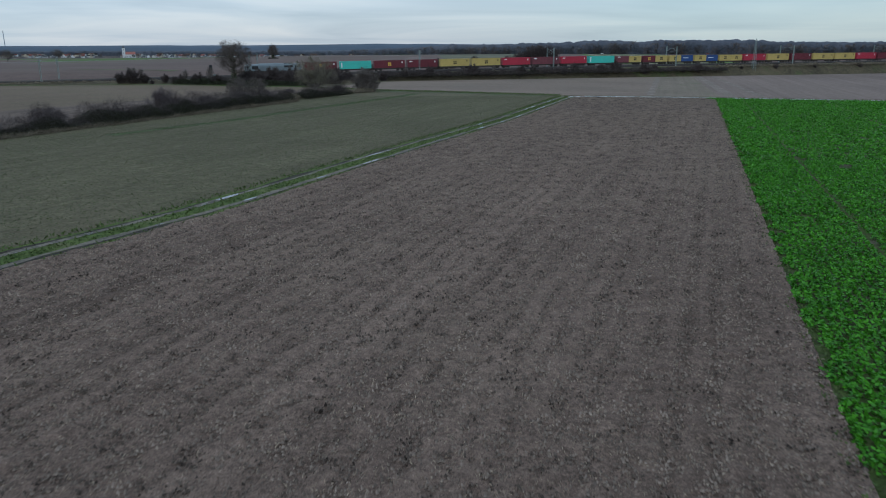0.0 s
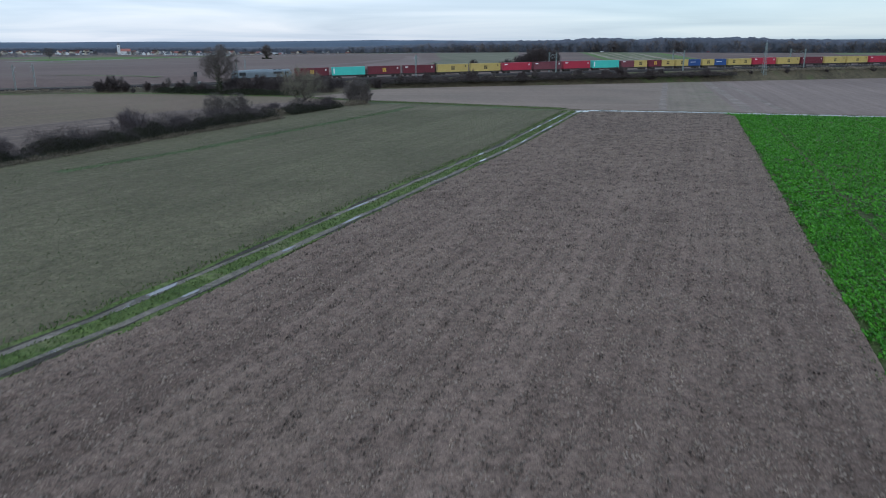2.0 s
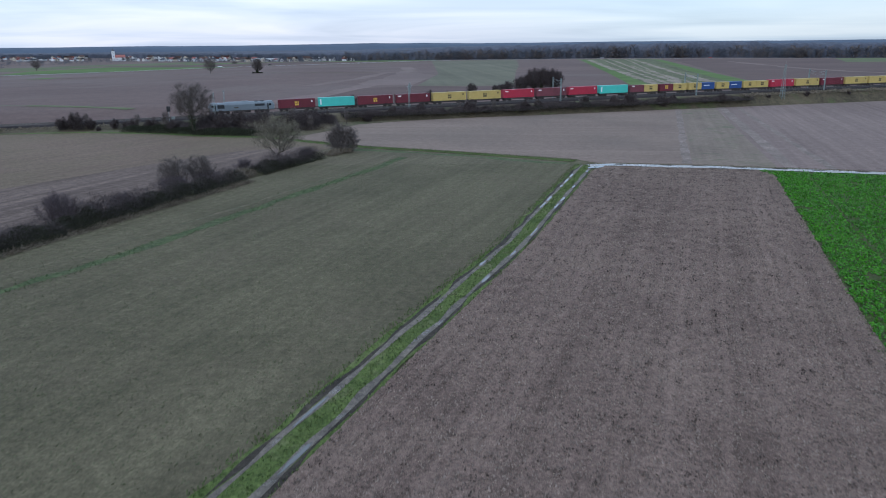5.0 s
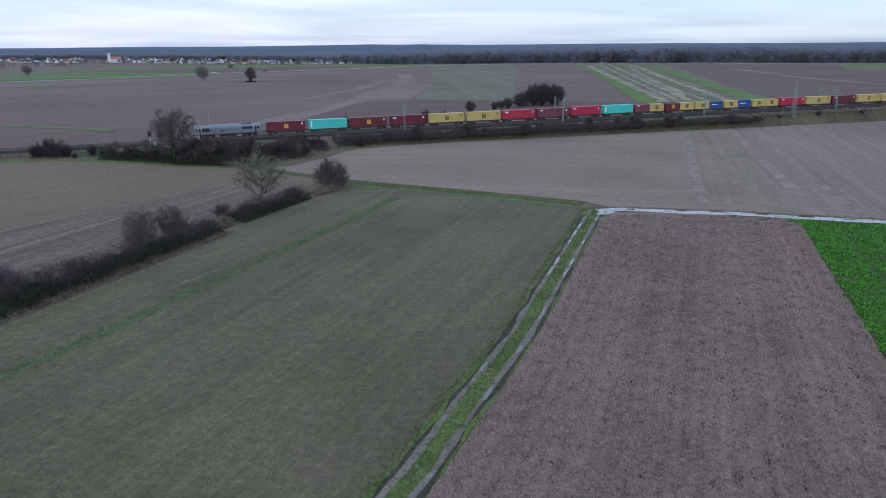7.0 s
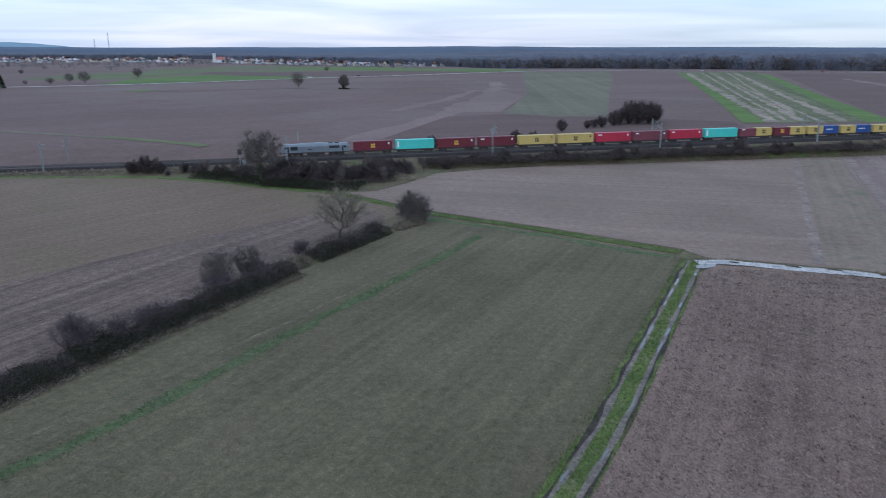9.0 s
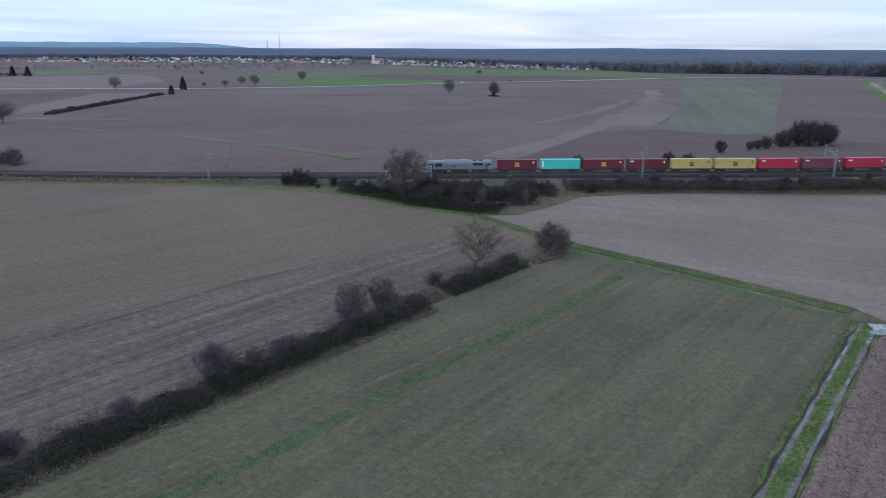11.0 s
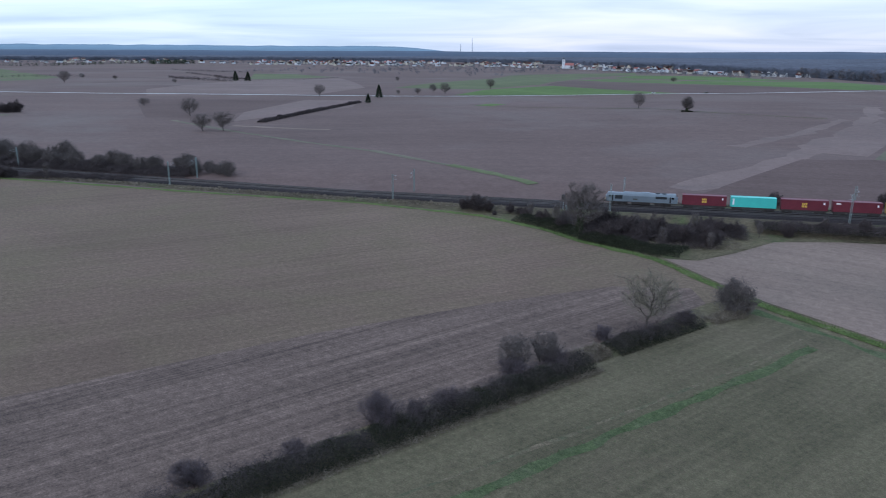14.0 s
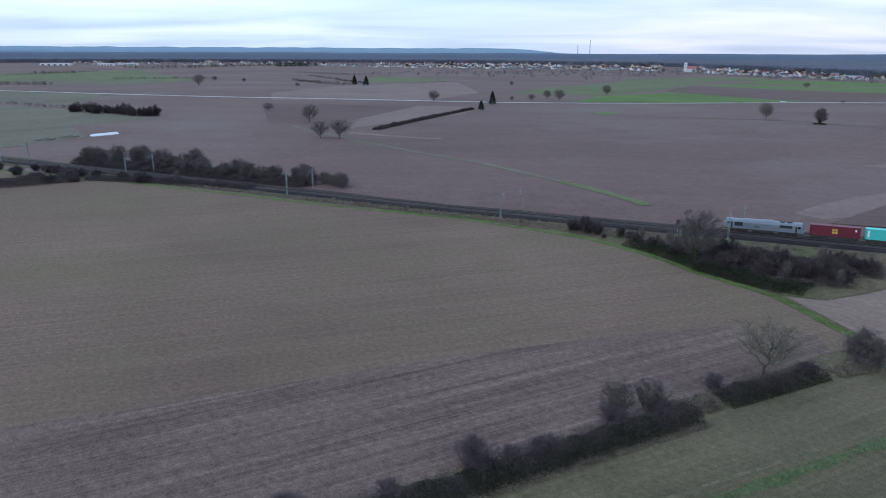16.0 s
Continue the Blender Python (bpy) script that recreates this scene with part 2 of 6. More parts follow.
PALE_MUD = earth("pale_wet_track", (0.22, 0.21, 0.19), (0.36, 0.35, 0.33), fine=1.5, big=0.2, bump=0.5, rough=0.45, third=(0.12, 0.105, 0.085), third_scale=0.2)
ASPHALT = earth("pale_asphalt", (0.26, 0.26, 0.26), (0.36, 0.36, 0.36), fine=0.5, big=0.02, bump=0.2, rough=0.6)
BALLAST = earth("track_ballast", (0.009, 0.008, 0.009), (0.036, 0.031, 0.031), fine=5.0, big=0.1, bump=0.9)
EMBANK = earth("embankment_scrub", (0.040, 0.037, 0.025), (0.110, 0.096, 0.062), fine=0.8, big=0.05, bump=0.9, third=(0.075, 0.095, 0.035), third_scale=0.06)


def wet(m, scale, lo, hi, rough_wet=0.12):
    """Water standing in hollows: patches of smooth gloss."""
    nt = m.node_tree
    p = nt.nodes["Principled BSDF"]
    co = nt.nodes.new("ShaderNodeTexCoord")
    n = noise_tex(nt, co.outputs["Object"], scale, 4.0, 0.6, 0.6)
    r = nt.nodes.new("ShaderNodeMapRange")
    for k, v in (("From Min", lo), ("From Max", hi), ("To Min", p.inputs["Roughness"].default_value), ("To Max", rough_wet)):
        r.inputs[k].default_value = v
    nt.links.new(n, r.inputs["Value"])
    nt.links.new(r.outputs[0], p.inputs["Roughness"])
    p.inputs["Specular IOR Level"].default_value = 0.5


wet(MUD, 0.45, 0.61, 0.66)
wet(PALE_MUD, 0.4, 0.45, 0.55)
wet(ASPHALT, 0.02, 0.2, 0.4, 0.3)
WATER, nt, p, vec = base_material("standing_water", 0.06, 0.6)
p.inputs["Base Color"].default_value = (0.10, 0.095, 0.085, 1)
relief(nt, p, noise_tex(nt, vec, 6.0), 0.05, 0.02)
BARK = plain("bark", (0.085, 0.070, 0.058), 0.95, vary=0.4, scale=1.5)
TWIG = foliage("winter_twigs", (0.070, 0.058, 0.054), (0.165, 0.140, 0.128))
TWIG_PALE = foliage("pale_yellowish_twigs", (0.110, 0.098, 0.070), (0.230, 0.205, 0.150))
TWIG_RED = foliage("brown_twigs", (0.036, 0.028, 0.028), (0.100, 0.079, 0.076))
TWIG_PURPLE = foliage("purple_thorn_twigs", (0.050, 0.040, 0.044), (0.135, 0.108, 0.112))
IVY = foliage("dark_ivy", (0.018, 0.028, 0.012), (0.055, 0.070, 0.028))
BRAMBLE = foliage("bramble_leaves", (0.010, 0.013, 0.007), (0.040, 0.043, 0.022))
DEAD = foliage("dead_stems", (0.09, 0.07, 0.05), (0.24, 0.20, 0.15))
CONIFER = foliage("conifer_needles", (0.010, 0.020, 0.010), (0.030, 0.050, 0.022))
# canopy and far woods: blue distance haze is put into both base colours
HAZED_CANOPY = earth("bare_woodland_canopy", (0.050, 0.060, 0.080), (0.092, 0.104, 0.130), fine=0.06, big=0.003, bump=0.0, crumb=0.6)
HAZED_WOODS = foliage("far_bare_woods", (0.060, 0.068, 0.082), (0.098, 0.106, 0.122))
LEAF = foliage("crop_leaves", (0.016, 0.075, 0.004), (0.085, 0.290, 0.016), 0.55)
STRAW = foliage("straw", (0.055, 0.037, 0.028), (0.50, 0.39, 0.29))
LUSH_BLADES = foliage("lush_cereal_blades", (0.056, 0.084, 0.034), (0.092, 0.122, 0.054))
BLADES = foliage("grass_blades", (0.044, 0.074, 0.020), (0.115, 0.145, 0.052))
STEEL = plain("worn_rail_steel", (0.11, 0.10, 0.095), 0.5, 0.8, vary=0.2)
GALV = plain("galvanised_steel", (0.30, 0.33, 0.33), 0.5, 0.5, vary=0.2)
GREY_GREEN = plain("pale_mast_paint", (0.22, 0.27, 0.26), 0.6, 0.2)
CONCRETE = plain("concrete", (0.25, 0.24, 0.22), 0.9, vary=0.3)
SLEEPER = plain("dirty_sleeper_concrete", (0.040, 0.035, 0.032), 0.9, vary=0.4)


# ---- building helpers ----
def part(name, bm, material, parent=None, label=""):
    """Links a bmesh as one mesh object, under a thing or a part."""
    me = bpy.data.meshes.new(name)
    bm.to_mesh(me)
    bm.free()
    me.materials.append(material)
    ob = new(name, me)
    if parent is not None:
        ob.parent = parent
    return tagged(ob, label)


def raw(name, verts, faces, material, parent=None, label="", smooth=False):
    me = bpy.data.meshes.new(name)
    me.from_pydata([tuple(v) for v in verts], [], [tuple(f) for f in faces])
    me.materials.append(material)
    if smooth:
        me.polygons.foreach_set("use_smooth", [True] * len(me.polygons))
    me.update()
    ob = new(name, me)
    if parent is not None:
        ob.parent = parent
    return tagged(ob, label)


def thing(name, label, category, group="", kind=""):
    return tagged(new(name), label, category, group, kind)


def add_box(bm, x0, x1, y0, y1, z0, z1, bevel=0.0):
    r = bmesh.ops.create_cube(bm, size=1.0, matrix=Matrix.Translation(((x0 + x1) / 2, (y0 + y1) / 2, (z0 + z1) / 2)) @ Matrix.Diagonal((x1 - x0, y1 - y0, z1 - z0, 1)))
    if bevel:
        edges = list({e for v in r["verts"] for e in v.link_edges})
        bmesh.ops.bevel(bm, geom=edges, offset=bevel, segments=1, affect="EDGES")
    return bm


def box(x0, x1, y0, y1, z0, z1, bevel=0.0):
    return add_box(bmesh.new(), x0, x1, y0, y1, z0, z1, bevel)


def add_rod(bm, a, b, r0, r1=None, sides=5):
    a, b = Vector(a), Vector(b)
    way = b - a
    m = Matrix.Translation((a + b) / 2) @ way.to_track_quat("Z", "Y").to_matrix().to_4x4()
    bmesh.ops.create_cone(bm, cap_ends=True, segments=sides, radius1=r0, radius2=r0 if r1 is None else r1, depth=way.length, matrix=m)
    return bm


# ---- the lie of the land ----
def rail_y(x):
    return 292.0 + (0.285 * x if x < 0 else 0.285 * x + 0.045 * x * min(1.0, x / 60.0))


def rail_z(x):
    return float(np.interp(x, [-330, -150, -100, -50, 0, 50, 100, 200, 400], [0.9, 1.1, 1.8, 2.7, 3.6, 4.3, 4.8, 5.4, 6.0]))


def smooth(a, b, v):
    s = min(1.0, max(0.0, (v - a) / (b - a)))
    return s * s * (3 - 2 * s)


def land(x, y):
    """Height of the ground: level to the railway, a low rise beyond it, and a fall to the village."""
    d = y - rail_y(max(-900.0, min(900.0, x)))
    far = 3.6 * smooth(-420, -120, x) * smooth(-4, 26, d)
    return far - (7.0 + 7.0 * (1 - smooth(-300, 400, x))) * smooth(1050, 1750, math.hypot(x, y)) + 0.5 * smooth(60, 300, d) * math.sin(x / 90.0) * math.sin(y / 130.0)


def steps(limit, first, grow):
    v, s, out = 0.0, first, [0.0]
    while v < limit:
        v += s
        s *= grow
        out.append(v)
    return out


# ground: one sheet to the horizon
gx = sorted({-v for v in steps(7000, 14, 1.06)} | set(steps(7000, 14, 1.06)))
gy = sorted({-v for v in steps(1500, 30, 1.3)} | {v for v in np.arange(30, 480, 15.0)} | {480 + v for v in steps(6500, 18, 1.08)} | {0.0})
verts = [(x, y, land(x, y) - 0.06) for y in gy for x in gx]
nx = len(gx)
faces = [(j * nx + i, j * nx + i + 1, (j + 1) * nx + i + 1, (j + 1) * nx + i) for j in range(len(gy) - 1) for i in range(nx - 1)]
tagged(raw("ground", verts, faces, SOIL_FAR, smooth=True), "brown ploughed farmland stretching to the horizon", "ground", kind="structure")


def field(name, outline, material, label, category="field", lift=0.0, cell=40.0):
    """A field laid over the ground: an outline cut into cells that follow the land."""
    bm = bmesh.new()
    bm.faces.new([bm.verts.new((x, y, 0)) for x, y in outline])
    xs, ys = [p[0] for p in outline], [p[1] for p in outline]
    for axis, lo, hi in ((0, min(xs), max(xs)), (1, min(ys), max(ys))):
        k = math.ceil(lo / cell)
        while k * cell < hi:
            co, no = [0, 0, 0], [0, 0, 0]
            co[axis], no[axis] = k * cell, 1
            bmesh.ops.bisect_plane(bm, geom=bm.verts[:] + bm.edges[:] + bm.faces[:], plane_co=co, plane_no=no)
            k += 1
    for v in bm.verts:
        v.co.z = land(v.co.x, v.co.y) + lift
    bmesh.ops.recalc_face_normals(bm, faces=bm.faces[:])
    if sum(f.normal.z for f in bm.faces) < 0:
        bmesh.ops.reverse_faces(bm, faces=bm.faces[:])
    return tagged(part(name, bm, material), label, category, kind="structure")


def along(line, step):
    """Points every step metres along a polyline, with the unit normal to its right."""
    out = []
    for (x0, y0), (x1, y1) in zip(line, line[1:]):
        n = max(1, int(math.hypot(x1 - x0, y1 - y0) / step))
        ux, uy = (x1 - x0) / math.hypot(x1 - x0, y1 - y0), (y1 - y0) / math.hypot(x1 - x0, y1 - y0)
        out += [(x0 + (x1 - x0) * i / n, y0 + (y1 - y0) * i / n, uy, -ux) for i in range(n)]
    out.append((*line[-1], uy, -ux))
    return out


def strip(name, line, left, right, material, label, category, lift, step=6.0, wobble=0.0, seed=1):
    """A band that follows a line, from left to right of it in metres, with uneven edges."""
    pts, verts, faces = along(line, step), [], []
    for i, (x, y, nx_, ny_) in enumerate(pts):
        for k, off in enumerate((left, right)):
            off += wobble * noise.noise(Vector((x * 0.21, y * 0.21, seed + 7.3 * k)))
            px, py = x + nx_ * off, y + ny_ * off
            verts.append((px, py, land(px, py) + lift))
        if i:
            faces.append((2 * i - 2, 2 * i - 1, 2 * i + 1, 2 * i))
    return tagged(raw(name, verts, faces, material), label, category, kind="structure")


TRACK = [(-62, -60), (-40.0, 5), (-24.0, 40.0), (-18.2, 51), (-12.2, 66), (-2.9, 89.6), (10.6, 123), (28.4, 174), (31, 181)]
PATH_E = [(31.0, 180.6), (36, 181.2), (55, 177.2), (78, 170.2), (100, 163), (150, 148), (260, 112)]
CROP_EDGE = [(-30, -110), (3.0, -10), (11.8, 17.5), (16.4, 31.3), (27.5, 63.8), (44, 112.5), (50.0, 130), (62.2, 166)]
HEDGE = [(-24.5, 197), (-36, 168), (-42.5, 150), (-50.5, 128), (-58, 107), (-75, 60), (-95, 5), (-110, -40)]
VERGE = [(-24, 214.5), (-18, 211.5), (4.6, 200.8), (29.5, 187.0)]


def track_x(y):
    return float(np.interp(y, [p[1] for p in TRACK], [p[0] for p in TRACK]))


def crop_x(y):
    return float(np.interp(y, [p[1] for p in CROP_EDGE], [p[0] for p in CROP_EDGE]))


def path_y(x):
    return float(np.interp(x, [p[0] for p in PATH_E], [p[1] for p in PATH_E]))


# fields this side of the railway
field("rough_margin", [(-118, -60), (110, -60), (110, 150), (108, 305), (60, 297), (-100, 255), (-130, 240), (-120, 150)], ROUGH, "rough dead grass margins between the fields", lift=-0.03)
field("cereal_field", [(p[0] - 1.8, p[1]) for p in TRACK[:-1]] + [(28, 184.5), (4.0, 198), (-19, 208.6), (-23, 197), (-34.5, 168), (-41, 150), (-49, 128), (-56.5, 107), (-73.5, 60), (-93.5, 5), (-118, -60)], CEREAL, "grey-green winter cereal field with faint drill lines", lift=0.02)
strip("lush_band", [(-46, 100), (-36.7, 117.5), (-25.5, 146.5), (-12.4, 178.5), (-7.0, 194)], -0.9, 0.9, CEREAL_LUSH, "brighter green band of lush cereal growth", "field band", 0.035, 1.2, 0.9, 2)
strip("pale_wheel_track", [(-52, 100), (-41.3, 119), (-28.6, 146.5), (-14.2, 181), (-8.8, 197)], -0.28, 0.28, PALE_LINE, "pale worn wheel track through the cereal", "wheel track", 0.03, 3, 0.4, 3)
strip("cereal_headland", [(-19, 206.5), (4, 196.2), (27, 183)], -1.6, 0.6, CEREAL_LUSH, "greener headland along the field's end", "field band", 0.03, 1.2, 1.6, 4)
strip("field_verge", VERGE, -1.1, 1.3, GRASS, "bright green grass verge between two fields", "verge", 0.05, 2, 0.6, 5)
field("crop_ground", [(crop_x(y), y) for y in (-100, -10, 17.5, 31.3, 63.8, 112.5, 130, 165)] + [(x, path_y(x) - 1.7) for x in (66, 78, 100, 150, 259)] + [(400, 60), (400, -100)], RAPE_SOIL, "dark soil under a bright green leafy crop", lift=0.03)
field("stubble_field", [(-43, 232.8), (-29, 222.0), (-17.5, 213.8), (5, 203.0), (30, 189.4), (34, 183.5), (52, 179.8), (93, 313), (60, 301), (34, 291.5), (11.5, 283), (-10, 273.4), (-24, 264), (-30, 247.5), (-36, 235.5)], STUBBLE, "pale tan stubble field with faint rows", lift=0.02)
field("weedy_strip", [(52, 179.8), (67, 175.3), (107, 317), (93, 313)], STUBBLE_GREEN, "pale strip of stubble with green weeds", lift=0.02)
field("furrowed_field", [(67, 175.3), (100, 165), (150, 150), (260, 114), (420, 160), (420, 425), (200, 353), (107, 317)], FURROWED, "brown furrowed field with pale straight tracks", lift=0.02)
for k, (a, b, w) in enumerate((((70, 176), (109, 315), 1.3), ((77, 174), (116, 318), 0.8), ((51.4, 182), (91.5, 312), 0.9))):
    strip("pale_field_track", [a, b], -w, w, PALE_TRAIL, "pale wheel marks along the furrows", "wheel track", 0.035, 6, 0.6, 11 + k)
WEST_N = [(-23, 214.6), (-30, 220.4), (-45, 231.5), (-66, 237.0), (-80, 243.5), (-102, 247.5), (-142, 242), (-195, 225), (-294, 196), (-420, 150)]
field("west_field", [(-28, 204), (-38, 172), (-45, 152), (-53, 130), (-60, 109), (-77, 62), (-97, 5), (-120, -60), (-420, -60)] + WEST_N[::-1], WEST, "dull brown field with sparse green sprouts", lift=0.01)
field("harrowed_strip", [(-27, 206), (-37.5, 172), (-44.5, 152), (-52.5, 130), (-59.5, 109), (-76.5, 62), (-96.5, 5), (-150, -5), (-118, 75), (-95, 120), (-80, 152), (-62, 183), (-46, 206), (-32, 214)], WEST_PALE, "grey-brown harrowed strip with pale streaks beside the hedge", lift=0.03)
strip("hedge_floor", HEDGE, -1.6, 3.0, ROUGH, "rough dead grass under the hedge", "verge", 0.06, 2, 0.8, 21)
field("scrub_ground", [(-66, 238.0), (-45, 233.6), (-36, 236), (-30.5, 247.5), (-24.5, 264), (-10, 274.0), (8, 283), (8, 291), (-50, 276), (-110, 258), (-104, 247)], ROUGH, "rough grass and bramble ground below the railway", lift=0.05)
strip("west_verge", WEST_N, -1.4, 1.0, GRASS, "green grass verge along the brown field", "verge", 0.07, 2.5, 0.9, 22)

# the soil field in front: real clods
def rough_sheet(name, x_of, y0, y1, step, material, label):
    ys = np.arange(y0, y1, step)
    verts, faces, rows_ = [], [], []
    for y in ys:
        lo, hi = x_of(y)
        n = max(2, int((hi - lo) / step))
        rows_.append((len(verts), n + 1))
        for i in range(n + 1):
            x = lo + (hi - lo) * i / n
            u = x * 0.937 - y * 0.350
            h = 0.10 * noise.noise(Vector((x * 1.3, y * 1.3, 0))) + 0.07 * noise.noise(Vector((x * 3.1, y * 3.1, 5))) + 0.05 * math.sin(u * 5.2 + 2 * noise.noise(Vector((x * 0.2, y * 0.2, 3))))
            verts.append((x, y, 0.10 + h))
    for (a, n), (b, m) in zip(rows_, rows_[1:]):
        k = min(n, m)
        i = j = 0
        while i < n - 1 or j < m - 1:
            if j >= m - 1 or (i < n - 1 and i * (m - 1) <= j * (n - 1)):
                faces.append((a + i, a + i + 1, b + j))
                i += 1
            else:
                faces.append((a + i, b + j + 1, b + j))
                j += 1
    return tagged(raw(name, verts, faces, material, smooth=True), label, "field", kind="structure")


rough_sheet("soil_field", lambda y: (track_x(y) + 2.0, crop_x(y)), 2.0, 70.0, 0.33, SOIL, "bare brown cloddy soil with scattered straw")
rough_sheet("soil_field", lambda y: (track_x(y) + 2.0, min(crop_x(y), 64.0)), 69.8, 164.5, 0.6, SOIL, "bare brown cloddy soil with scattered straw")
field("soil_field", [(x, path_y(x) - 1.6) for x in (34, 40, 50, 62.2, 66.0)] + [(62.4, 166.0), (61.8, 164.0), (track_x(164) + 2, 164.0), (30.5, 175)], SOIL, "bare brown soil beside a wet path", lift=0.09)
rough_sheet("soil_field", lambda y: (track_x(y) + 2.0, crop_x(y)), -58.0, 2.2, 0.6, SOIL, "bare brown cloddy soil with scattered straw")

# farm track: two wet ruts and a grass crown
strip("farm_track", TRACK[1:], -2.1, 1.85, GRASS, "green grassy farm track between fields", "track", 0.06, 1.5, 0.5, 31)
strip("wheel_rut", TRACK[1:], -1.28, -0.76, MUD, "dark wet wheel rut in the farm track", "rut", 0.08, 0.6, 0.3, 32)
strip("wheel_rut", TRACK[1:], 0.74, 1.28, MUD, "muddy grey wheel rut in the farm track", "rut", 0.08, 0.6, 0.3, 33)
strip("muddy_edge", TRACK[1:], 1.15, 1.6, DARK_MUD, "black wet mud beside the rut", "mud", 0.07, 0.8, 0.5, 36)
strip("muddy_edge", TRACK[1:], -1.65, -1.2, DARK_MUD, "black wet mud beside the rut", "mud", 0.07, 0.8, 0.5, 37)
strip("wet_path", PATH_E, -1.3, 1.3, PALE_MUD, "pale wet muddy path with puddles", "path", 0.12, 1.5, 0.5, 34)
strip("path_verge", PATH_E, -2.4, -1.0, ROUGH, "dark rough edge of the muddy path", "verge", 0.09, 1.5, 0.6, 35)


def puddle(x, y, length, width, angle, seed, lift=0.03):
    rng, n = random.Random(seed), 22
    ca, sa = math.cos(angle), math.sin(angle)
    pts = []
    for i in range(n):
        a = 2 * math.pi * i / n
        r = 1 + 0.35 * noise.noise(Vector((1.7 * math.cos(a), 1.7 * math.sin(a), seed * 3.1)))
        u, v = 0.5 * length * r * math.cos(a), 0.5 * width * r * math.sin(a)
        pts.append((x + u * ca - v * sa, y + u * sa + v * ca, land(x, y) + lift))
    ob = raw("puddle", pts, [tuple(range(n))], WATER)
    return tagged(ob, "shallow puddle of rainwater reflecting the grey sky", "puddle", "puddles on the track")


rng = random.Random(5)
for x, y, nx_, ny_ in along(TRACK[2:], 5.0):
    for side in (-1.05, 1.05):
        dens = 0.45 if y > 140 else 0.14
        if rng.random() < dens:
            ang = math.atan2(nx_, -ny_) + math.pi
            puddle(x + nx_ * side, y + ny_ * side, rng.uniform(1.0, 5.0), rng.uniform(0.22, 0.5), ang, rng.randint(1, 999), 0.1)
puddle(32.0, 178.3, 4.4, 2.2, 0.6, 71, 0.14)
puddle(34.8, 181.0, 4.0, 1.6, 0.0, 72, 0.14)
for x in range(44, 140, 9):
    puddle(x + rng.uniform(-2, 2), path_y(x) + rng.uniform(-0.4, 0.5), rng.uniform(1.5, 4), 0.6, -0.3, x, 0.14)

for x in range(38, 200, 7):
    m = puddle(x + rng.uniform(-2, 2), path_y(x) + rng.uniform(0.3, 1.1), rng.uniform(1.2, 3.2), rng.uniform(0.4, 0.9), -0.3, 500 + x, 0.15)
    m.name, m.data.name = "mud_patch", "mud_patch"
    m.data.materials[0] = DARK_MUD
    tagged(m, "dark churned mud on the pale wet path", "mud", "mud patches on the path")

# fields beyond the railway
field("dark_soil_far", [(-52, 300), (-8, 317), (44, 338), (90, 352), (93, 394), (41, 412), (14, 407), (-10, 418), (-36, 402), (-45, 345)], SOIL_DARK, "dark freshly turned soil beyond the railway", lift=0.0)
strip("pale_soil_band", [(-60, 305), (-49, 347), (-38, 407), (-35, 472), (-27, 543), (-23, 644), (-30, 760)], -6, 6, SOIL_PALE, "paler band of dry soil curving through the far field", "field band", -0.02, 10, 6, 46)
strip("pale_soil_band", [(-68, 430), (-52, 497), (-37, 617)], -4, 4, SOIL_PALE, "paler band of dry soil in the far field", "field band", -0.01, 10, 5, 47)
field("pale_soil_far", [(-36, 430), (-13, 428), (-1, 554), (-18, 617), (-29, 520)], SOIL_PALE, "paler dry soil beside the green field", lift=-0.015)
strip("field_boundary", [(-300, 596), (-232, 608), (-162, 628), (-113, 614), (-48, 616)], -1.4, 1.4, ROUGH, "low dark grass bank between two ploughed fields", "verge", 0.05, 8, 1.6, 48)
field("grass_patch_far", [(-318, 606), (-300, 604), (-298, 628), (-316, 632)], FAR_BRIGHT, "bright green grass patch at a field corner", lift=0.05)
field("pale_soil_far", [(-652, 522), (-532, 634), (-580, 781), (-955, 1162), (-870, 830), (-750, 591)], SOIL_PALE, "paler ploughed field along the road", lift=0.0)
field("pale_soil_far", [(-379, 395), (-398, 540), (-445, 610), (-490, 580), (-430, 450)], SOIL_PALE, "paler ploughed field beside a hedge", lift=0.0)
field("dark_soil_far", [(-616, 485), (-495, 576), (-425, 440), (-405, 405), (-452, 380)], SOIL_DARK, "darker ploughed field below the road", lift=0.0)
strip("dry_grass_strip", [(-356, 375), (-324, 379), (-285, 385)], -2.5, 2.5, STUBBLE, "tawny dry grass strip in ploughed land", "verge", 0.0, 6, 2.5, 49)
field("green_field_far", [(-10, 420), (14, 411), (40, 416), (61, 610), (84, 800), (112, 1090), (-8, 1040), (-4, 840), (1, 580), (-5, 490)], FAR_GREEN, "pale olive cereal field beyond the railway", lift=0.03)
field("patchy_field_far", [(100, 390), (160, 403), (190, 540), (245, 800), (315, 1120), (195, 1080), (141, 651)], FAR_STRIPE, "green field streaked with bare pale soil", lift=0.03)
for k, (a, b, w) in enumerate((((111, 394), (204, 1040), 3.2), ((117, 398), (226, 1060), 1.2), ((124, 400), (240, 1070), 1.8), ((134, 440), (262, 1075), 1.2), ((142, 402), (272, 1080), 2.4), ((131, 396), (190, 760), 1.0))):
    strip("pale_field_streak", [a, ((a[0] + b[0]) / 2, (a[1] + b[1]) / 2), b], -w, w, PALE_SOIL, "pale bare streak through a patchy green field", "field streak", 0.07, 9, 1.6 * w, 51 + k)
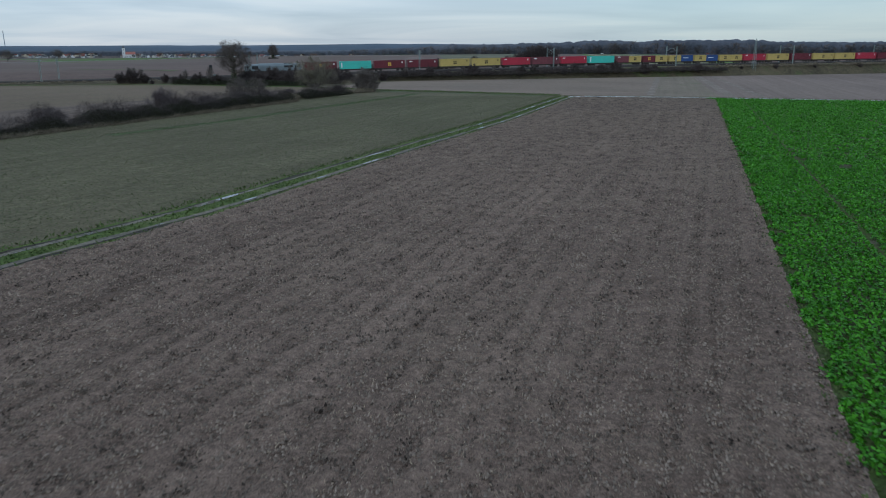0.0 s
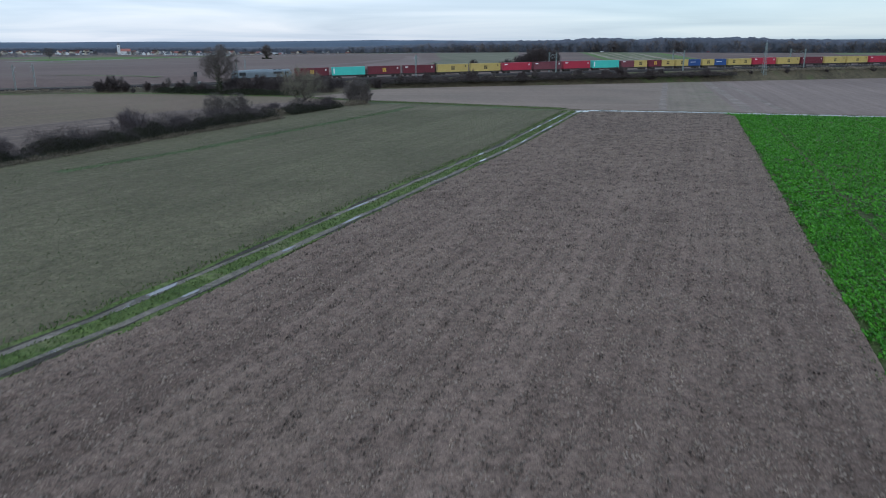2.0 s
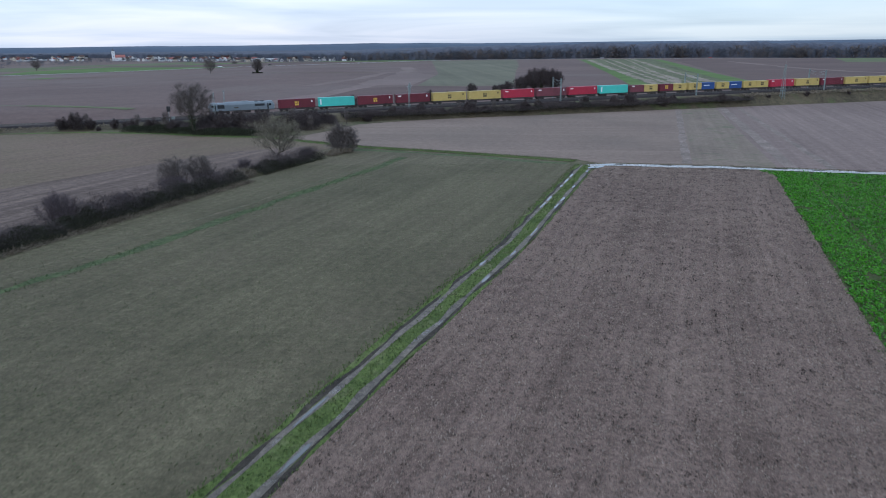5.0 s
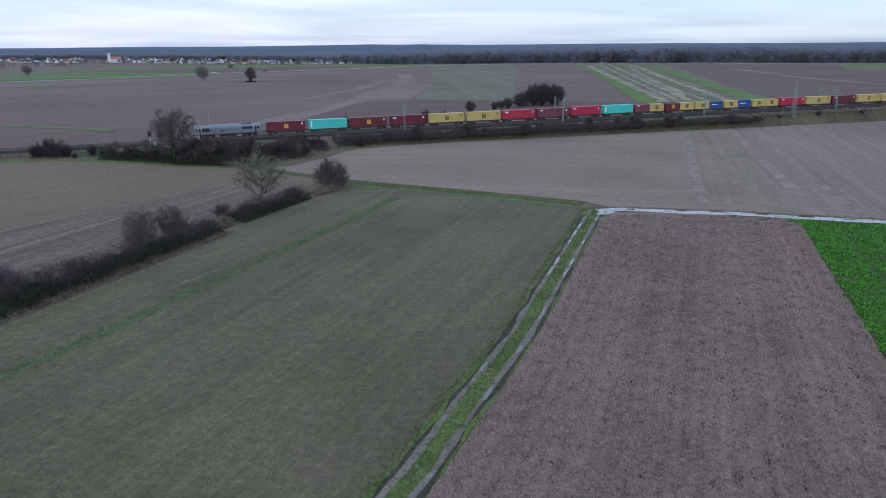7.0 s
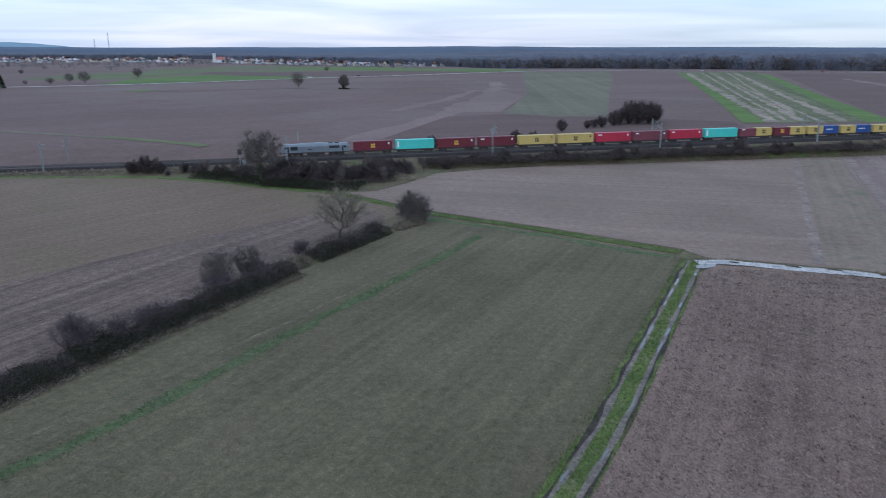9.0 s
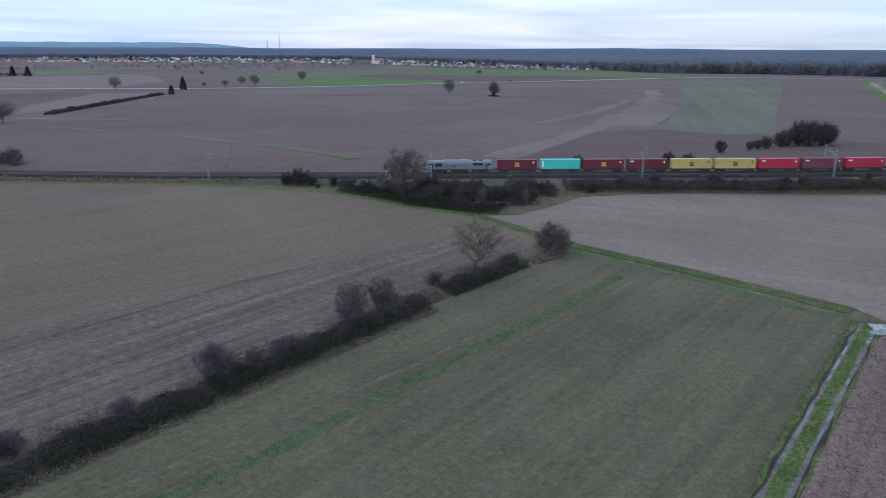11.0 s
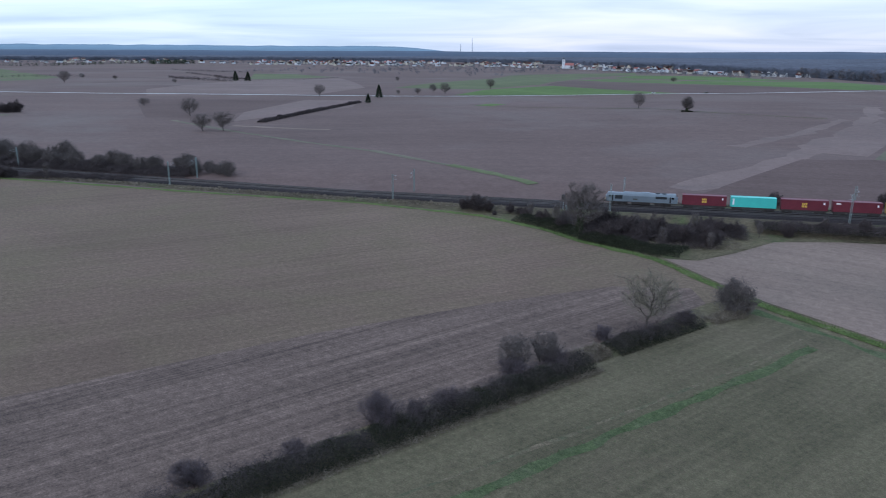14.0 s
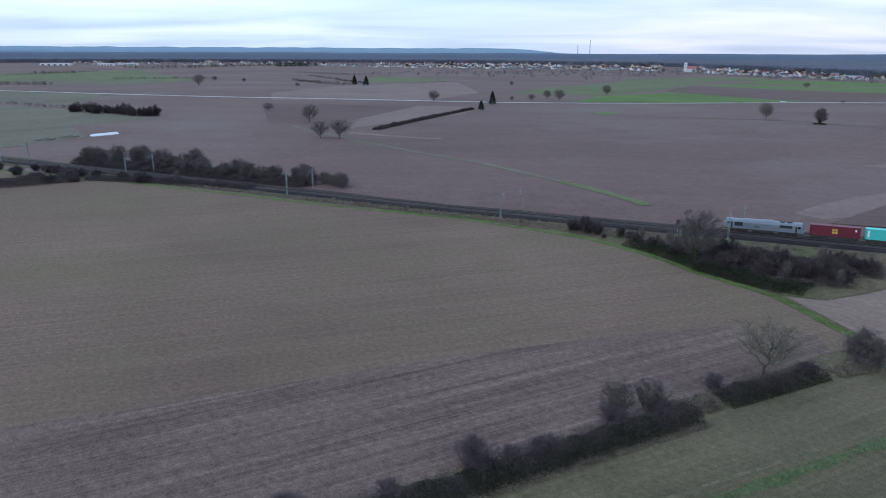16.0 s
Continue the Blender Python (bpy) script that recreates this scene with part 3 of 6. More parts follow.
field("grass_field_far", [(95, 388), (105, 391), (140, 609), (196, 1010), (188, 1010), (131, 609)], FAR_BRIGHT, "green grass margin beside the patchy field", lift=0.06)
field("grass_field_far", [(152, 402), (165, 404), (192, 536), (300, 1030), (290, 1030), (180, 536)], FAR_BRIGHT, "green grass margin beside ploughed land", lift=0.06)
field("dark_soil_far", [(168, 404), (420, 470), (640, 1100), (330, 1100), (196, 536)], SOIL_DARK, "dark ploughed field beyond the railway", lift=0.0)
strip("pale_soil_band", [(340, 899), (300, 660), (298, 564), (330, 470)], -4, 4, SOIL_PALE, "paler band of dry soil in ploughed land", "field band", 0.03, 12, 5, 45)
field("green_field_far", [(440, 830), (560, 1080), (900, 1150), (800, 800)], FAR_MID, "green field beside ploughed land", lift=0.04)
ROAD = [(-1500, 190), (-1032, 381), (-723, 512), (-466, 672), (-317, 778), (-157, 903), (-57, 1030), (20, 1110), (120, 1150), (357, 1175), (900, 1200), (1500, 1210)]
strip("country_road", ROAD, -2.6, 2.6, ASPHALT, "pale grey country road across the fields", "road", 0.14, 20)
strip("road_verge", ROAD, -4.6, 4.2, FAR_GREEN, "thin green verge along the road", "verge", 0.08, 20)
strip("field_track_far", [(-150, 304), (-200, 321), (-262, 334), (-327, 351), (-420, 378)], -1.6, 1.8, FAR_GREEN, "dull green grass track across the far field", "track", 0.0, 6, 1.5, 41)
strip("field_track_far", [(-104, 286), (-117, 293), (-150, 305)], -2.2, 2.4, FAR_MID, "green grass corner by the railway", "track", 0.02, 5, 1.5, 42)
field("bright_field_far", [(-415, 728), (-439, 835), (-411, 970), (-318, 920), (-215, 868), (-300, 800)], FAR_BRIGHT, "bright green crop field beside the road", lift=0.03)
field("brown_field_far", [(-428, 985), (-560, 1380), (-300, 1150), (-70, 1050), (-165, 910), (-215, 872), (-318, 924)], SOIL_DARK, "brown ploughed wedge between green crops", lift=0.02)
field("bright_field_far", [(-560, 1400), (-600, 1860), (-390, 1900), (-160, 1640), (10, 1130), (-65, 1056), (-300, 1158)], FAR_BRIGHT, "bright green crop field near the village", lift=0.03)
field("green_field_far", [(-549, 800), (-620, 1055), (-830, 1640), (-640, 1640), (-570, 1390), (-440, 990), (-448, 840)], FAR_MID, "dull green field beyond the road", lift=0.03)
field("dark_green_far", [(-840, 1655), (-760, 1890), (-660, 2040), (-608, 1900), (-640, 1650)], FAR_MID, "dark green field at the village edge", lift=0.03)
field("green_field_far", [(-1361, 1317), (-1244, 1344), (-1079, 1287), (-948, 936), (-1120, 1080)], FAR_MID, "green field beside the conifers", lift=0.03)
field("green_field_far", [(-1514, 528), (-1203, 628), (-1480, 900), (-2191, 1125), (-2147, 724)], FAR_MID, "dull green meadow far off", lift=0.03)
field("green_field_far", [(-987, 385), (-878, 445), (-714, 345), (-808, 312), (-960, 290)], FAR_GREEN, "dull green meadow below the road", lift=0.03)
field("green_field_far", [(-430, 170), (-453, 249), (-533, 273), (-542, 336), (-690, 324), (-776, 302), (-900, 250), (-700, 150)], FAR_GREEN, "dull green meadow beyond the railway", lift=0.03)


# ---- the railway ----
RX = [x for x in np.arange(-640, 700, 8.0)]


def rail_frame(x):
    s = (rail_y(x + 1) - rail_y(x - 1)) / 2
    n = math.hypot(1, s)
    return x, rail_y(x), (1 / n, s / n), (-s / n, 1 / n)


def rail_sweep(name, profile, material, label, category, kind="structure", xs=RX):
    """Sweeps a cross-section (metres beyond the track's middle, metres over the rail bed; None: down to the land) along the line."""
    verts, faces, k = [], [], len(profile)
    for i, x in enumerate(xs):
        px, py, _, n = rail_frame(x)
        for off, h in profile:
            qx, qy = px + n[0] * off, py + n[1] * off
            z = land(qx, qy) - 0.5 if h is None else rail_z(x) + h
            verts.append((qx, qy, z))
        if i:
            faces += [((i - 1) * k + j, i * k + j, i * k + j + 1, (i - 1) * k + j + 1) for j in range(k - 1)]
    return tagged(raw(name, verts, faces, material), label, category, kind=kind)


rail_sweep("embankment", [(-13, None), (-7, -0.9), (-5.2, -0.6), (8.2, -0.6), (10.5, -0.8), (18, None)], EMBANK, "low scrubby grass embankment carrying the railway", "embankment")
rail_sweep("ballast", [(-4.3, -0.62), (-3.2, -0.2), (6.4, -0.2), (7.5, -0.62)], BALLAST, "dark stone ballast bed of the railway", "ballast")
for off in (-0.75, 0.75, 3.25, 4.75):
    rail_sweep("rail", [(off - 0.06, -0.2), (off - 0.04, 0.0), (off + 0.04, 0.0), (off + 0.06, -0.2)], STEEL, "worn steel rail of a double-track line", "rail")
sv, sf = [], []
for x in np.arange(-330, 330, 0.65 * 2):
    px, py, t_, n = rail_frame(x)
    for off in (0.0, 4.0):
        b = len(sv)
        for a in (-0.13, 0.13):
            for c in (-1.3, 1.3):
                for h in (-0.2, -0.15):
                    sv.append((px + t_[0] * a + n[0] * (off + c), py + t_[1] * a + n[1] * (off + c), rail_z(x) + h))
        sf += [(b + 1, b + 3, b + 7, b + 5), (b, b + 1, b + 5, b + 4), (b + 2, b + 6, b + 7, b + 3), (b, b + 2, b + 3, b + 1), (b + 4, b + 5, b + 7, b + 6)]
tagged(raw("sleepers", sv, sf, SLEEPER), "concrete sleepers under the rails", "sleepers", kind="stuff")


# ---- train ----
def container_mesh(length, material, height=2.6):
    """Corrugated sides, flat roof with ribs, all one shell."""
    w, n = 2.44, int(length / 0.28)
    bm = bmesh.new()
    for side in (-1, 1):
        prev = None
        for i in range(2 * n + 1):
            x = 0.15 + (length - 0.3) * i / (2 * n)
            y = side * (w / 2 - (0.0 if (i // 1) % 2 else 0.05))
            cur = (bm.verts.new((x, y, 0.12)), bm.verts.new((x, y, height - 0.1)))
            if prev:
                bm.faces.new((prev[0], cur[0], cur[1], prev[1]) if side < 0 else (cur[0], prev[0], prev[1], cur[1]))
            prev = cur
    add_box(bm, 0.05, length - 0.05, -w / 2 + 0.04, w / 2 - 0.04, height - 0.1, height - 0.02, 0.01)
    add_box(bm, 0.06, 0.14, -w / 2 + 0.04, w / 2 - 0.04, 0.1, height - 0.1)
    return bm


def container_frame(length, height=2.6):
    bm, w = bmesh.new(), 2.44
    for x in (0.0, length - 0.16):
        for y in (-w / 2, w / 2 - 0.16):
            add_box(bm, x, x + 0.16, y, y + 0.16, 0, height, 0.01)
    for z in (0.0, height - 0.12):
        for y in (-w / 2, w / 2 - 0.08):
            add_box(bm, 0.16, length - 0.16, y, y + 0.08, z, z + 0.12)
        for x in (0.0, length - 0.12):
            add_box(bm, x, x + 0.12, -w / 2 + 0.16, w / 2 - 0.16, z, z + 0.12)
    return bm


def container_door(length, height=2.6):
    bm = bmesh.new()
    for y0 in (-1.05, 0.02):
        add_box(bm, length - 0.1, length - 0.04, y0, y0 + 1.03, 0.14, height - 0.14, 0.01)
        for y in (y0 + 0.28, y0 + 0.75):
            add_rod(bm, (length - 0.02, y, 0.15), (length - 0.02, y, height - 0.15), 0.025)
    return bm


PAINT = {
    "maroon": plain("maroon_paint", (0.135, 0.018, 0.030), 0.5, vary=0.3, scale=0.5),
    "faded maroon": plain("faded_maroon_paint", (0.165, 0.045, 0.058), 0.6, vary=0.35, scale=0.5),
    "red": plain("red_paint", (0.38, 0.022, 0.050), 0.45, vary=0.2, scale=0.5),
    "teal": plain("teal_paint", (0.075, 0.50, 0.43), 0.45, vary=0.15, scale=0.5),
    "yellow": plain("ochre_yellow_paint", (0.48, 0.36, 0.115), 0.5, vary=0.22, scale=0.5),
    "blue": plain("blue_paint", (0.020, 0.065, 0.22), 0.5, vary=0.25, scale=0.5),
}
MARK_YELLOW = plain("mark_yellow", (0.60, 0.38, 0.06), 0.6, vary=0.1)
MARK_DARK = plain("mark_dark", (0.06, 0.05, 0.03), 0.6, vary=0.1)
MARK_WHITE = plain("mark_white", (0.75, 0.75, 0.75), 0.6, vary=0.1)
WAGON = plain("wagon_grime", (0.050, 0.042, 0.038), 0.8, vary=0.4)
WHEEL = plain("wheel_steel", (0.07, 0.06, 0.055), 0.6, 0.6)
LOCO = plain("silver_blue_paint", (0.165, 0.196, 0.218), 0.4, 0.1, vary=0.18, scale=0.6)
LOCO_ROOF = plain("loco_roof_grey", (0.22, 0.25, 0.27), 0.5, 0.1, vary=0.3)
LOCO_DARK = plain("dark_grille", (0.025, 0.028, 0.032), 0.6, 0.2)
GLASS = plain("cab_glass", (0.012, 0.015, 0.018), 0.08, spec=0.8, vary=0.1)
WARN = plain("warning_yellow", (0.62, 0.42, 0.05), 0.5, vary=0.15)
LAMP = plain("lamp_lens", (0.7, 0.68, 0.6), 0.15, vary=0.05)
RED = plain("buffer_red", (0.35, 0.03, 0.03), 0.5)


def emblem_bars(c, z0, z1, w, x0, sy, mat):
    """A stacked two-block emblem drawn as plain bars, just proud of the side."""
    y0, y1 = sorted((sy * 1.222, sy * 1.234))
    h = (z1 - z0) / 2
    for k in range(3):
        part("emblem_bar", box(x0 + k * w * 0.36, x0 + k * w * 0.36 + w * 0.26, y0, y1, z0 + h * 1.1, z1), mat, c, "plain painted emblem bar")
    for k in (0.0, 0.55):
        part("emblem_bar", box(x0 + k * w, x0 + (k + 0.45) * w, y0, y1, z0, z0 + h * 0.9), mat, c, "plain painted emblem bar")


SHELL = {}


def container(colour, length, mark, m, word):
    big = length > 8
    c = thing("shipping_container", f"{'forty' if big else 'twenty'}-foot {colour} corrugated steel container {word}", "container", "containers on the train")
    key = (colour, big)
    if key not in SHELL:
        SHELL[key] = [part("body", container_mesh(length, None, 2.85 if big else 2.6), PAINT[colour], c), part("frame", container_frame(length, 2.85 if big else 2.6), PAINT[colour], c), part("door", container_door(length, 2.85 if big else 2.6), PAINT[colour], c)]
    else:
        for o in SHELL[key]:
            k = new(o.name.split(".")[0], o.data)
            k.parent = c
    mid = length / 2
    if mark == "emblem":
        mat = MARK_DARK if colour == "yellow" else MARK_YELLOW
        for sy in (-1, 1):
            emblem_bars(c, 0.75, 2.05, 1.3, mid - 0.65, sy, mat)
    elif mark == "corner":
        for sy in (-1, 1):
            part("emblem", box(0.7, 1.9, *sorted((sy * 1.222, sy * 1.234)), 2.05, 2.4), MARK_WHITE, c, "small white painted bar")
    elif mark == "panel":
        for sy in (-1, 1):
            part("emblem", box(0.5, 0.95, *sorted((sy * 1.222, sy * 1.234)), 0.6, 2.4), MARK_WHITE, c, "white upright panel of markings")
    elif mark == "band":
        for sy in (-1, 1):
            part("emblem", box(0.9, 3.6, *sorted((sy * 1.222, sy * 1.234)), 1.35, 1.6), MARK_WHITE, c, "white painted bar")
    if big and colour != "teal":
        part("placard", box(length - 1.3, length - 0.9, -1.234, -1.222, 1.7, 2.3), MARK_WHITE if colour != "yellow" else MARK_DARK, c, "small painted code bars")
    c.matrix_basis = m
    return c


def bogie(parent, name, x, axles=2, spread=1.8, r=0.46):
    b = part(name, box(x - spread * (axles - 1) / 2 - 0.6, x + spread * (axles - 1) / 2 + 0.6, -1.05, 1.05, 0.42, 0.72, 0.05), WAGON, parent)
    for k in range(axles):
        wx = x + (k - (axles - 1) / 2) * spread
        bm = bmesh.new()
        for y in (-0.78, 0.78):
            add_rod(bm, (wx, y - 0.06, r), (wx, y + 0.06, r), r, sides=18)
        add_rod(bm, (wx, -0.75, r), (wx, 0.75, r), 0.08, sides=8)
        part("wheelset", bm, WHEEL, b)
    return b


def wagon_template(length):
    wgn = thing("container_wagon", "low dark flat wagon carrying containers on the rails", "wagon", "wagons of the train")
    bm = bmesh.new()
    for y in (-1.15, 0.95):
        add_box(bm, 0.5, length - 0.5, y, y + 0.2, 0.82, 1.12)
    for x in np.linspace(0.5, length - 0.8, 7):
        add_box(bm, x, x + 0.3, -0.95, 0.95, 0.9, 1.08)
    part("underframe", bm, WAGON, wgn)
    part("side_sill", box(length * 0.3, length * 0.7, -1.2, -1.05, 0.6, 0.84), WAGON, wgn)
    for x in (2.2, length - 2.2):
        bogie(wgn, "bogie", x)
    for x, s in ((0.5, -1), (length - 0.5, 1)):
        for y in (-0.87, 0.87):
            bm = add_rod(bmesh.new(), (x, y, 1.0), (x + 0.5 * s, y, 1.0), 0.1, sides=8)
            add_rod(bm, (x + 0.48 * s, y, 1.0), (x + 0.54 * s, y, 1.0), 0.25, sides=12)
            part("buffer", bm, WAGON, wgn)
    return wgn


def on_rail(x0, s):
    """The pose s metres back (towards +x) from x0 along the near track, x axis along the train."""
    x = x0
    left = s
    while left > 1e-6:
        d = min(left, 4.0)
        _, _, t_, _ = rail_frame(x)
        x += t_[0] * d
        left -= d
    px, py, t_, n = rail_frame(x)
    off = TRAIN_OFF
    grade = (rail_z(x + 3) - rail_z(x - 3)) / 6
    return pose(px + n[0] * off, py + n[1] * off, rail_z(x), 0, -math.degrees(math.atan(grade)), math.degrees(math.atan2(t_[1], t_[0])))


TRAIN_X, TRAIN_OFF = -73.0, 4.0   # nose of the locomotive, and the farther of the two tracks


def locomotive(m):
    L = 21.3
    loco = thing("diesel_locomotive", "silver-blue diesel freight locomotive with dark grilles and yellow ends", "locomotive")
    prof = [(-1.32, 1.15), (-1.32, 3.0), (-1.05, 3.62), (-0.55, 3.88), (0.55, 3.88), (1.05, 3.62), (1.32, 3.0), (1.32, 1.15)]

    def hull(xs, mat, name, lab=""):
        bm = bmesh.new()
        rings = [[bm.verts.new((x, y * k, 1.15 + (z - 1.15) * h)) for y, z in prof] for x, k, h in xs]
        for a, b in zip(rings, rings[1:]):
            for i in range(len(prof) - 1):
                bm.faces.new((a[i], b[i], b[i + 1], a[i + 1]))
        bm.faces.new(rings[0])
        bm.faces.new(rings[-1][::-1])
        bmesh.ops.recalc_face_normals(bm, faces=bm.faces[:])
        return part(name, bm, mat, loco, lab)
    for x0, s in ((0.0, 1), (L, -1)):
        cab = hull([(x0 + s * 0.15, 0.93, 0.62), (x0 + s * 0.3, 0.97, 0.66), (x0 + s * 0.85, 1.0, 0.98), (x0 + s * 2.6, 1.0, 0.98)], LOCO, "cab")
        part("nose_panel", box(*sorted((x0 + s * 0.10, x0 + s * 0.16)), -1.05, 1.05, 1.2, 2.0, 0.01), WARN, cab, "yellow warning panel on the nose")
        bm = bmesh.new()
        a, b = (x0 + s * 0.27, 2.88), (x0 + s * 0.77, 3.62)
        for y0, y1 in ((-1.0, -0.08), (0.08, 1.0)):
            vs = [bm.verts.new(v) for v in ((a[0] - s * 0.04, y0, a[1]), (a[0] - s * 0.04, y1, a[1]), (b[0] - s * 0.04, y1 * 0.9, b[1]), (b[0] - s * 0.04, y0 * 0.9, b[1]))]
            bm.faces.new(vs)
        part("windscreen", bm, GLASS, cab)
        for y in (-1.335, 1.315):
            part("side_window", box(*sorted((x0 + s * 1.2, x0 + s * 1.9)), y, y + 0.02, 2.35, 2.95), GLASS, cab)
            part("cab_door", box(*sorted((x0 + s * 2.05, x0 + s * 2.5)), y, y + 0.02, 1.25, 3.0), LOCO_DARK, cab)
        for y in (-0.8, 0.8):
            part("headlight", add_rod(bmesh.new(), (x0 + s * 0.04, y, 1.75), (x0 + s * 0.16, y, 1.75), 0.13, sides=10), LAMP, cab)
            bm = add_rod(bmesh.new(), (x0 - s * 0.35, y, 1.05), (x0 + s * 0.3, y, 1.05), 0.1, sides=8)
            add_rod(bm, (x0 - s * 0.4, y, 1.05), (x0 - s * 0.34, y, 1.05), 0.26, sides=12)
            part("buffer", bm, WAGON, loco)
    hull([(2.6, 0.985, 0.94), (5.4, 0.985, 0.94)], LOCO, "generator_hood")
    hull([(5.4, 0.96, 0.98), (14.2, 0.96, 0.98)], LOCO, "engine_hood")
    hull([(14.2, 0.985, 0.95), (L - 2.6, 0.985, 0.95)], LOCO, "cooler_hood")
    for y in (-1.33, 1.31):
        part("side_grille", box(3.0, 5.2, y, y + 0.02, 1.9, 3.05), LOCO_DARK, loco)
        part("radiator_grille", box(14.8, 18.0, y, y + 0.02, 2.3, 3.05), LOCO_DARK, loco)
        for k in range(9):
            part("hood_door", box(5.7 + 0.92 * k, 6.5 + 0.92 * k, y + (0.04 if y < 0 else -0.04), y + (0.06 if y < 0 else -0.02), 1.35, 2.95, 0.005), LOCO, loco)
        part("emblem_bar", box(8.2, 9.6, y + (0.02 if y < 0 else -0.02), y + (0.04 if y < 0 else 0), 1.85, 2.15), MARK_DARK, loco, "dark painted bar")
    for x in (15.4, 17.2):
        bm = add_rod(bmesh.new(), (x, 0, 3.7), (x, 0, 3.92), 0.72, sides=18)
        part("roof_fan", bm, LOCO_DARK, loco)
    part("exhaust_silencer", box(10.6, 13.0, -0.6, 0.6, 3.75, 4.0, 0.06), LOCO_ROOF, loco)
    part("roof_walkway", box(5.6, 10.2, -0.45, 0.45, 3.8, 3.92, 0.02), LOCO_ROOF, loco)
    part("solebar", box(0.3, L - 0.3, -1.3, 1.3, 0.92, 1.17, 0.03), WAGON, loco)
    part("fuel_tank", box(7.9, 13.4, -1.15, 1.15, 0.3, 0.95, 0.12), WAGON, loco)
    for x in (4.3, L - 4.3):
        bogie(loco, "bogie", x, 3, 1.85, 0.53)
    loco.matrix_basis = m
    return loco


locomotive(on_rail(TRAIN_X, 0.0))
TRAIN = [("maroon", "emblem"), ("teal", "panel"), ("maroon", "emblem"), ("maroon", "corner"), ("yellow", "emblem"), ("yellow", "emblem"), ("red", "corner"), ("faded maroon", "corner"), ("red", "corner"), ("teal", "panel"),
         ("faded maroon/yellow", "corner/emblem"), ("maroon/yellow", "emblem/emblem"), ("yellow/blue", "emblem/band"), ("yellow/blue", "emblem/band"), ("yellow/yellow", "emblem/emblem"),
         ("red", "corner"), ("yellow", "emblem"), ("maroon", "corner"), ("yellow", "emblem"), ("yellow", "emblem"), ("red", "corner"), ("maroon", "emblem"), ("yellow/maroon", "emblem/emblem"), ("yellow/yellow", "emblem/emblem"), ("teal", "panel"), ("red", "corner"), ("yellow", "emblem"), ("maroon", "emblem"), ("yellow", "emblem"), ("red", "corner"), ("maroon", "corner")]
s = 22.0
wagon_a = wagon_template(13.0)
for k, (cols, marks) in enumerate(TRAIN):
    m = on_rail(TRAIN_X, s)
    if k == 0:
        wagon_a.matrix_basis = m
    else:
        copy_thing(wagon_a, m)
    cs, ms = cols.split("/"), marks.split("/")
    if len(cs) == 1:
        container(cs[0], 12.19, ms[0], m @ pose(0.4, 0, 1.12), "on a flat wagon")
    else:
        for j in (0, 1):
            container(cs[j], 6.06, ms[j], m @ pose(0.35 + 6.2 * j, 0, 1.12), "sharing a flat wagon with another")
    s += 13.35


# ---- masts and signals ----
def catenary_mast(arms=1):
    t = thing("catenary_mast", "pale steel overhead-line mast with a bracket arm beside the track", "mast", "overhead-line masts")
    bm = bmesh.new()
    for x in (-0.24, 0.14):
        add_box(bm, x, x + 0.10, -0.14, 0.14, 0, 8.2)
    for k in range(18):
        z = 0.3 + 0.44 * k
        add_rod(bm, (-0.12, -0.1 if k % 2 else 0.1, z), (0.12, 0.1 if k % 2 else -0.1, z + 0.4), 0.02, sides=4)
    part("post", bm, GREY_GREEN, t)
    part("footing", box(-0.4, 0.4, -0.4, 0.4, -1.2, 0.12, 0.03), CONCRETE, t)
    bm = add_rod(bmesh.new(), (0, 0, 7.6), (0, 3.6, 7.2), 0.045)
    add_rod(bm, (0, 0, 6.2), (0, 3.0, 7.25), 0.045)
    add_rod(bm, (0, 0.9, 6.45), (0, 3.9, 5.8), 0.03)
    part("bracket_arm", bm, GALV, t)
    bm = bmesh.new()
    for z in (6.25, 7.6):
        for k in range(3):
            add_rod(bm, (0, 0.18 + 0.1 * k, z - 0.02), (0, 0.23 + 0.1 * k, z - 0.02), 0.09, sides=8)
    part("insulator", bm, LOCO_DARK, t)
    return t


def at_rail(x, off, turn=0.0, drop=0.6):
    px, py, t_, n = rail_frame(x)
    return pose(px + n[0] * off, py + n[1] * off, rail_z(x) - drop, 0, 0, math.degrees(math.atan2(t_[1], t_[0])) + turn)


mast = catenary_mast()
first = True
for x in (-380, -300, -219, -137, -71, -10, 44, 100, 160, 215, 275, 335):
    for off, turn in ((-3.9, 0), (7.9, 180)):
        if first:
            mast.matrix_basis = at_rail(x, off, turn)
            first = False
        else:
            copy_thing(mast, at_rail(x + (3 if turn else 0), off, turn))


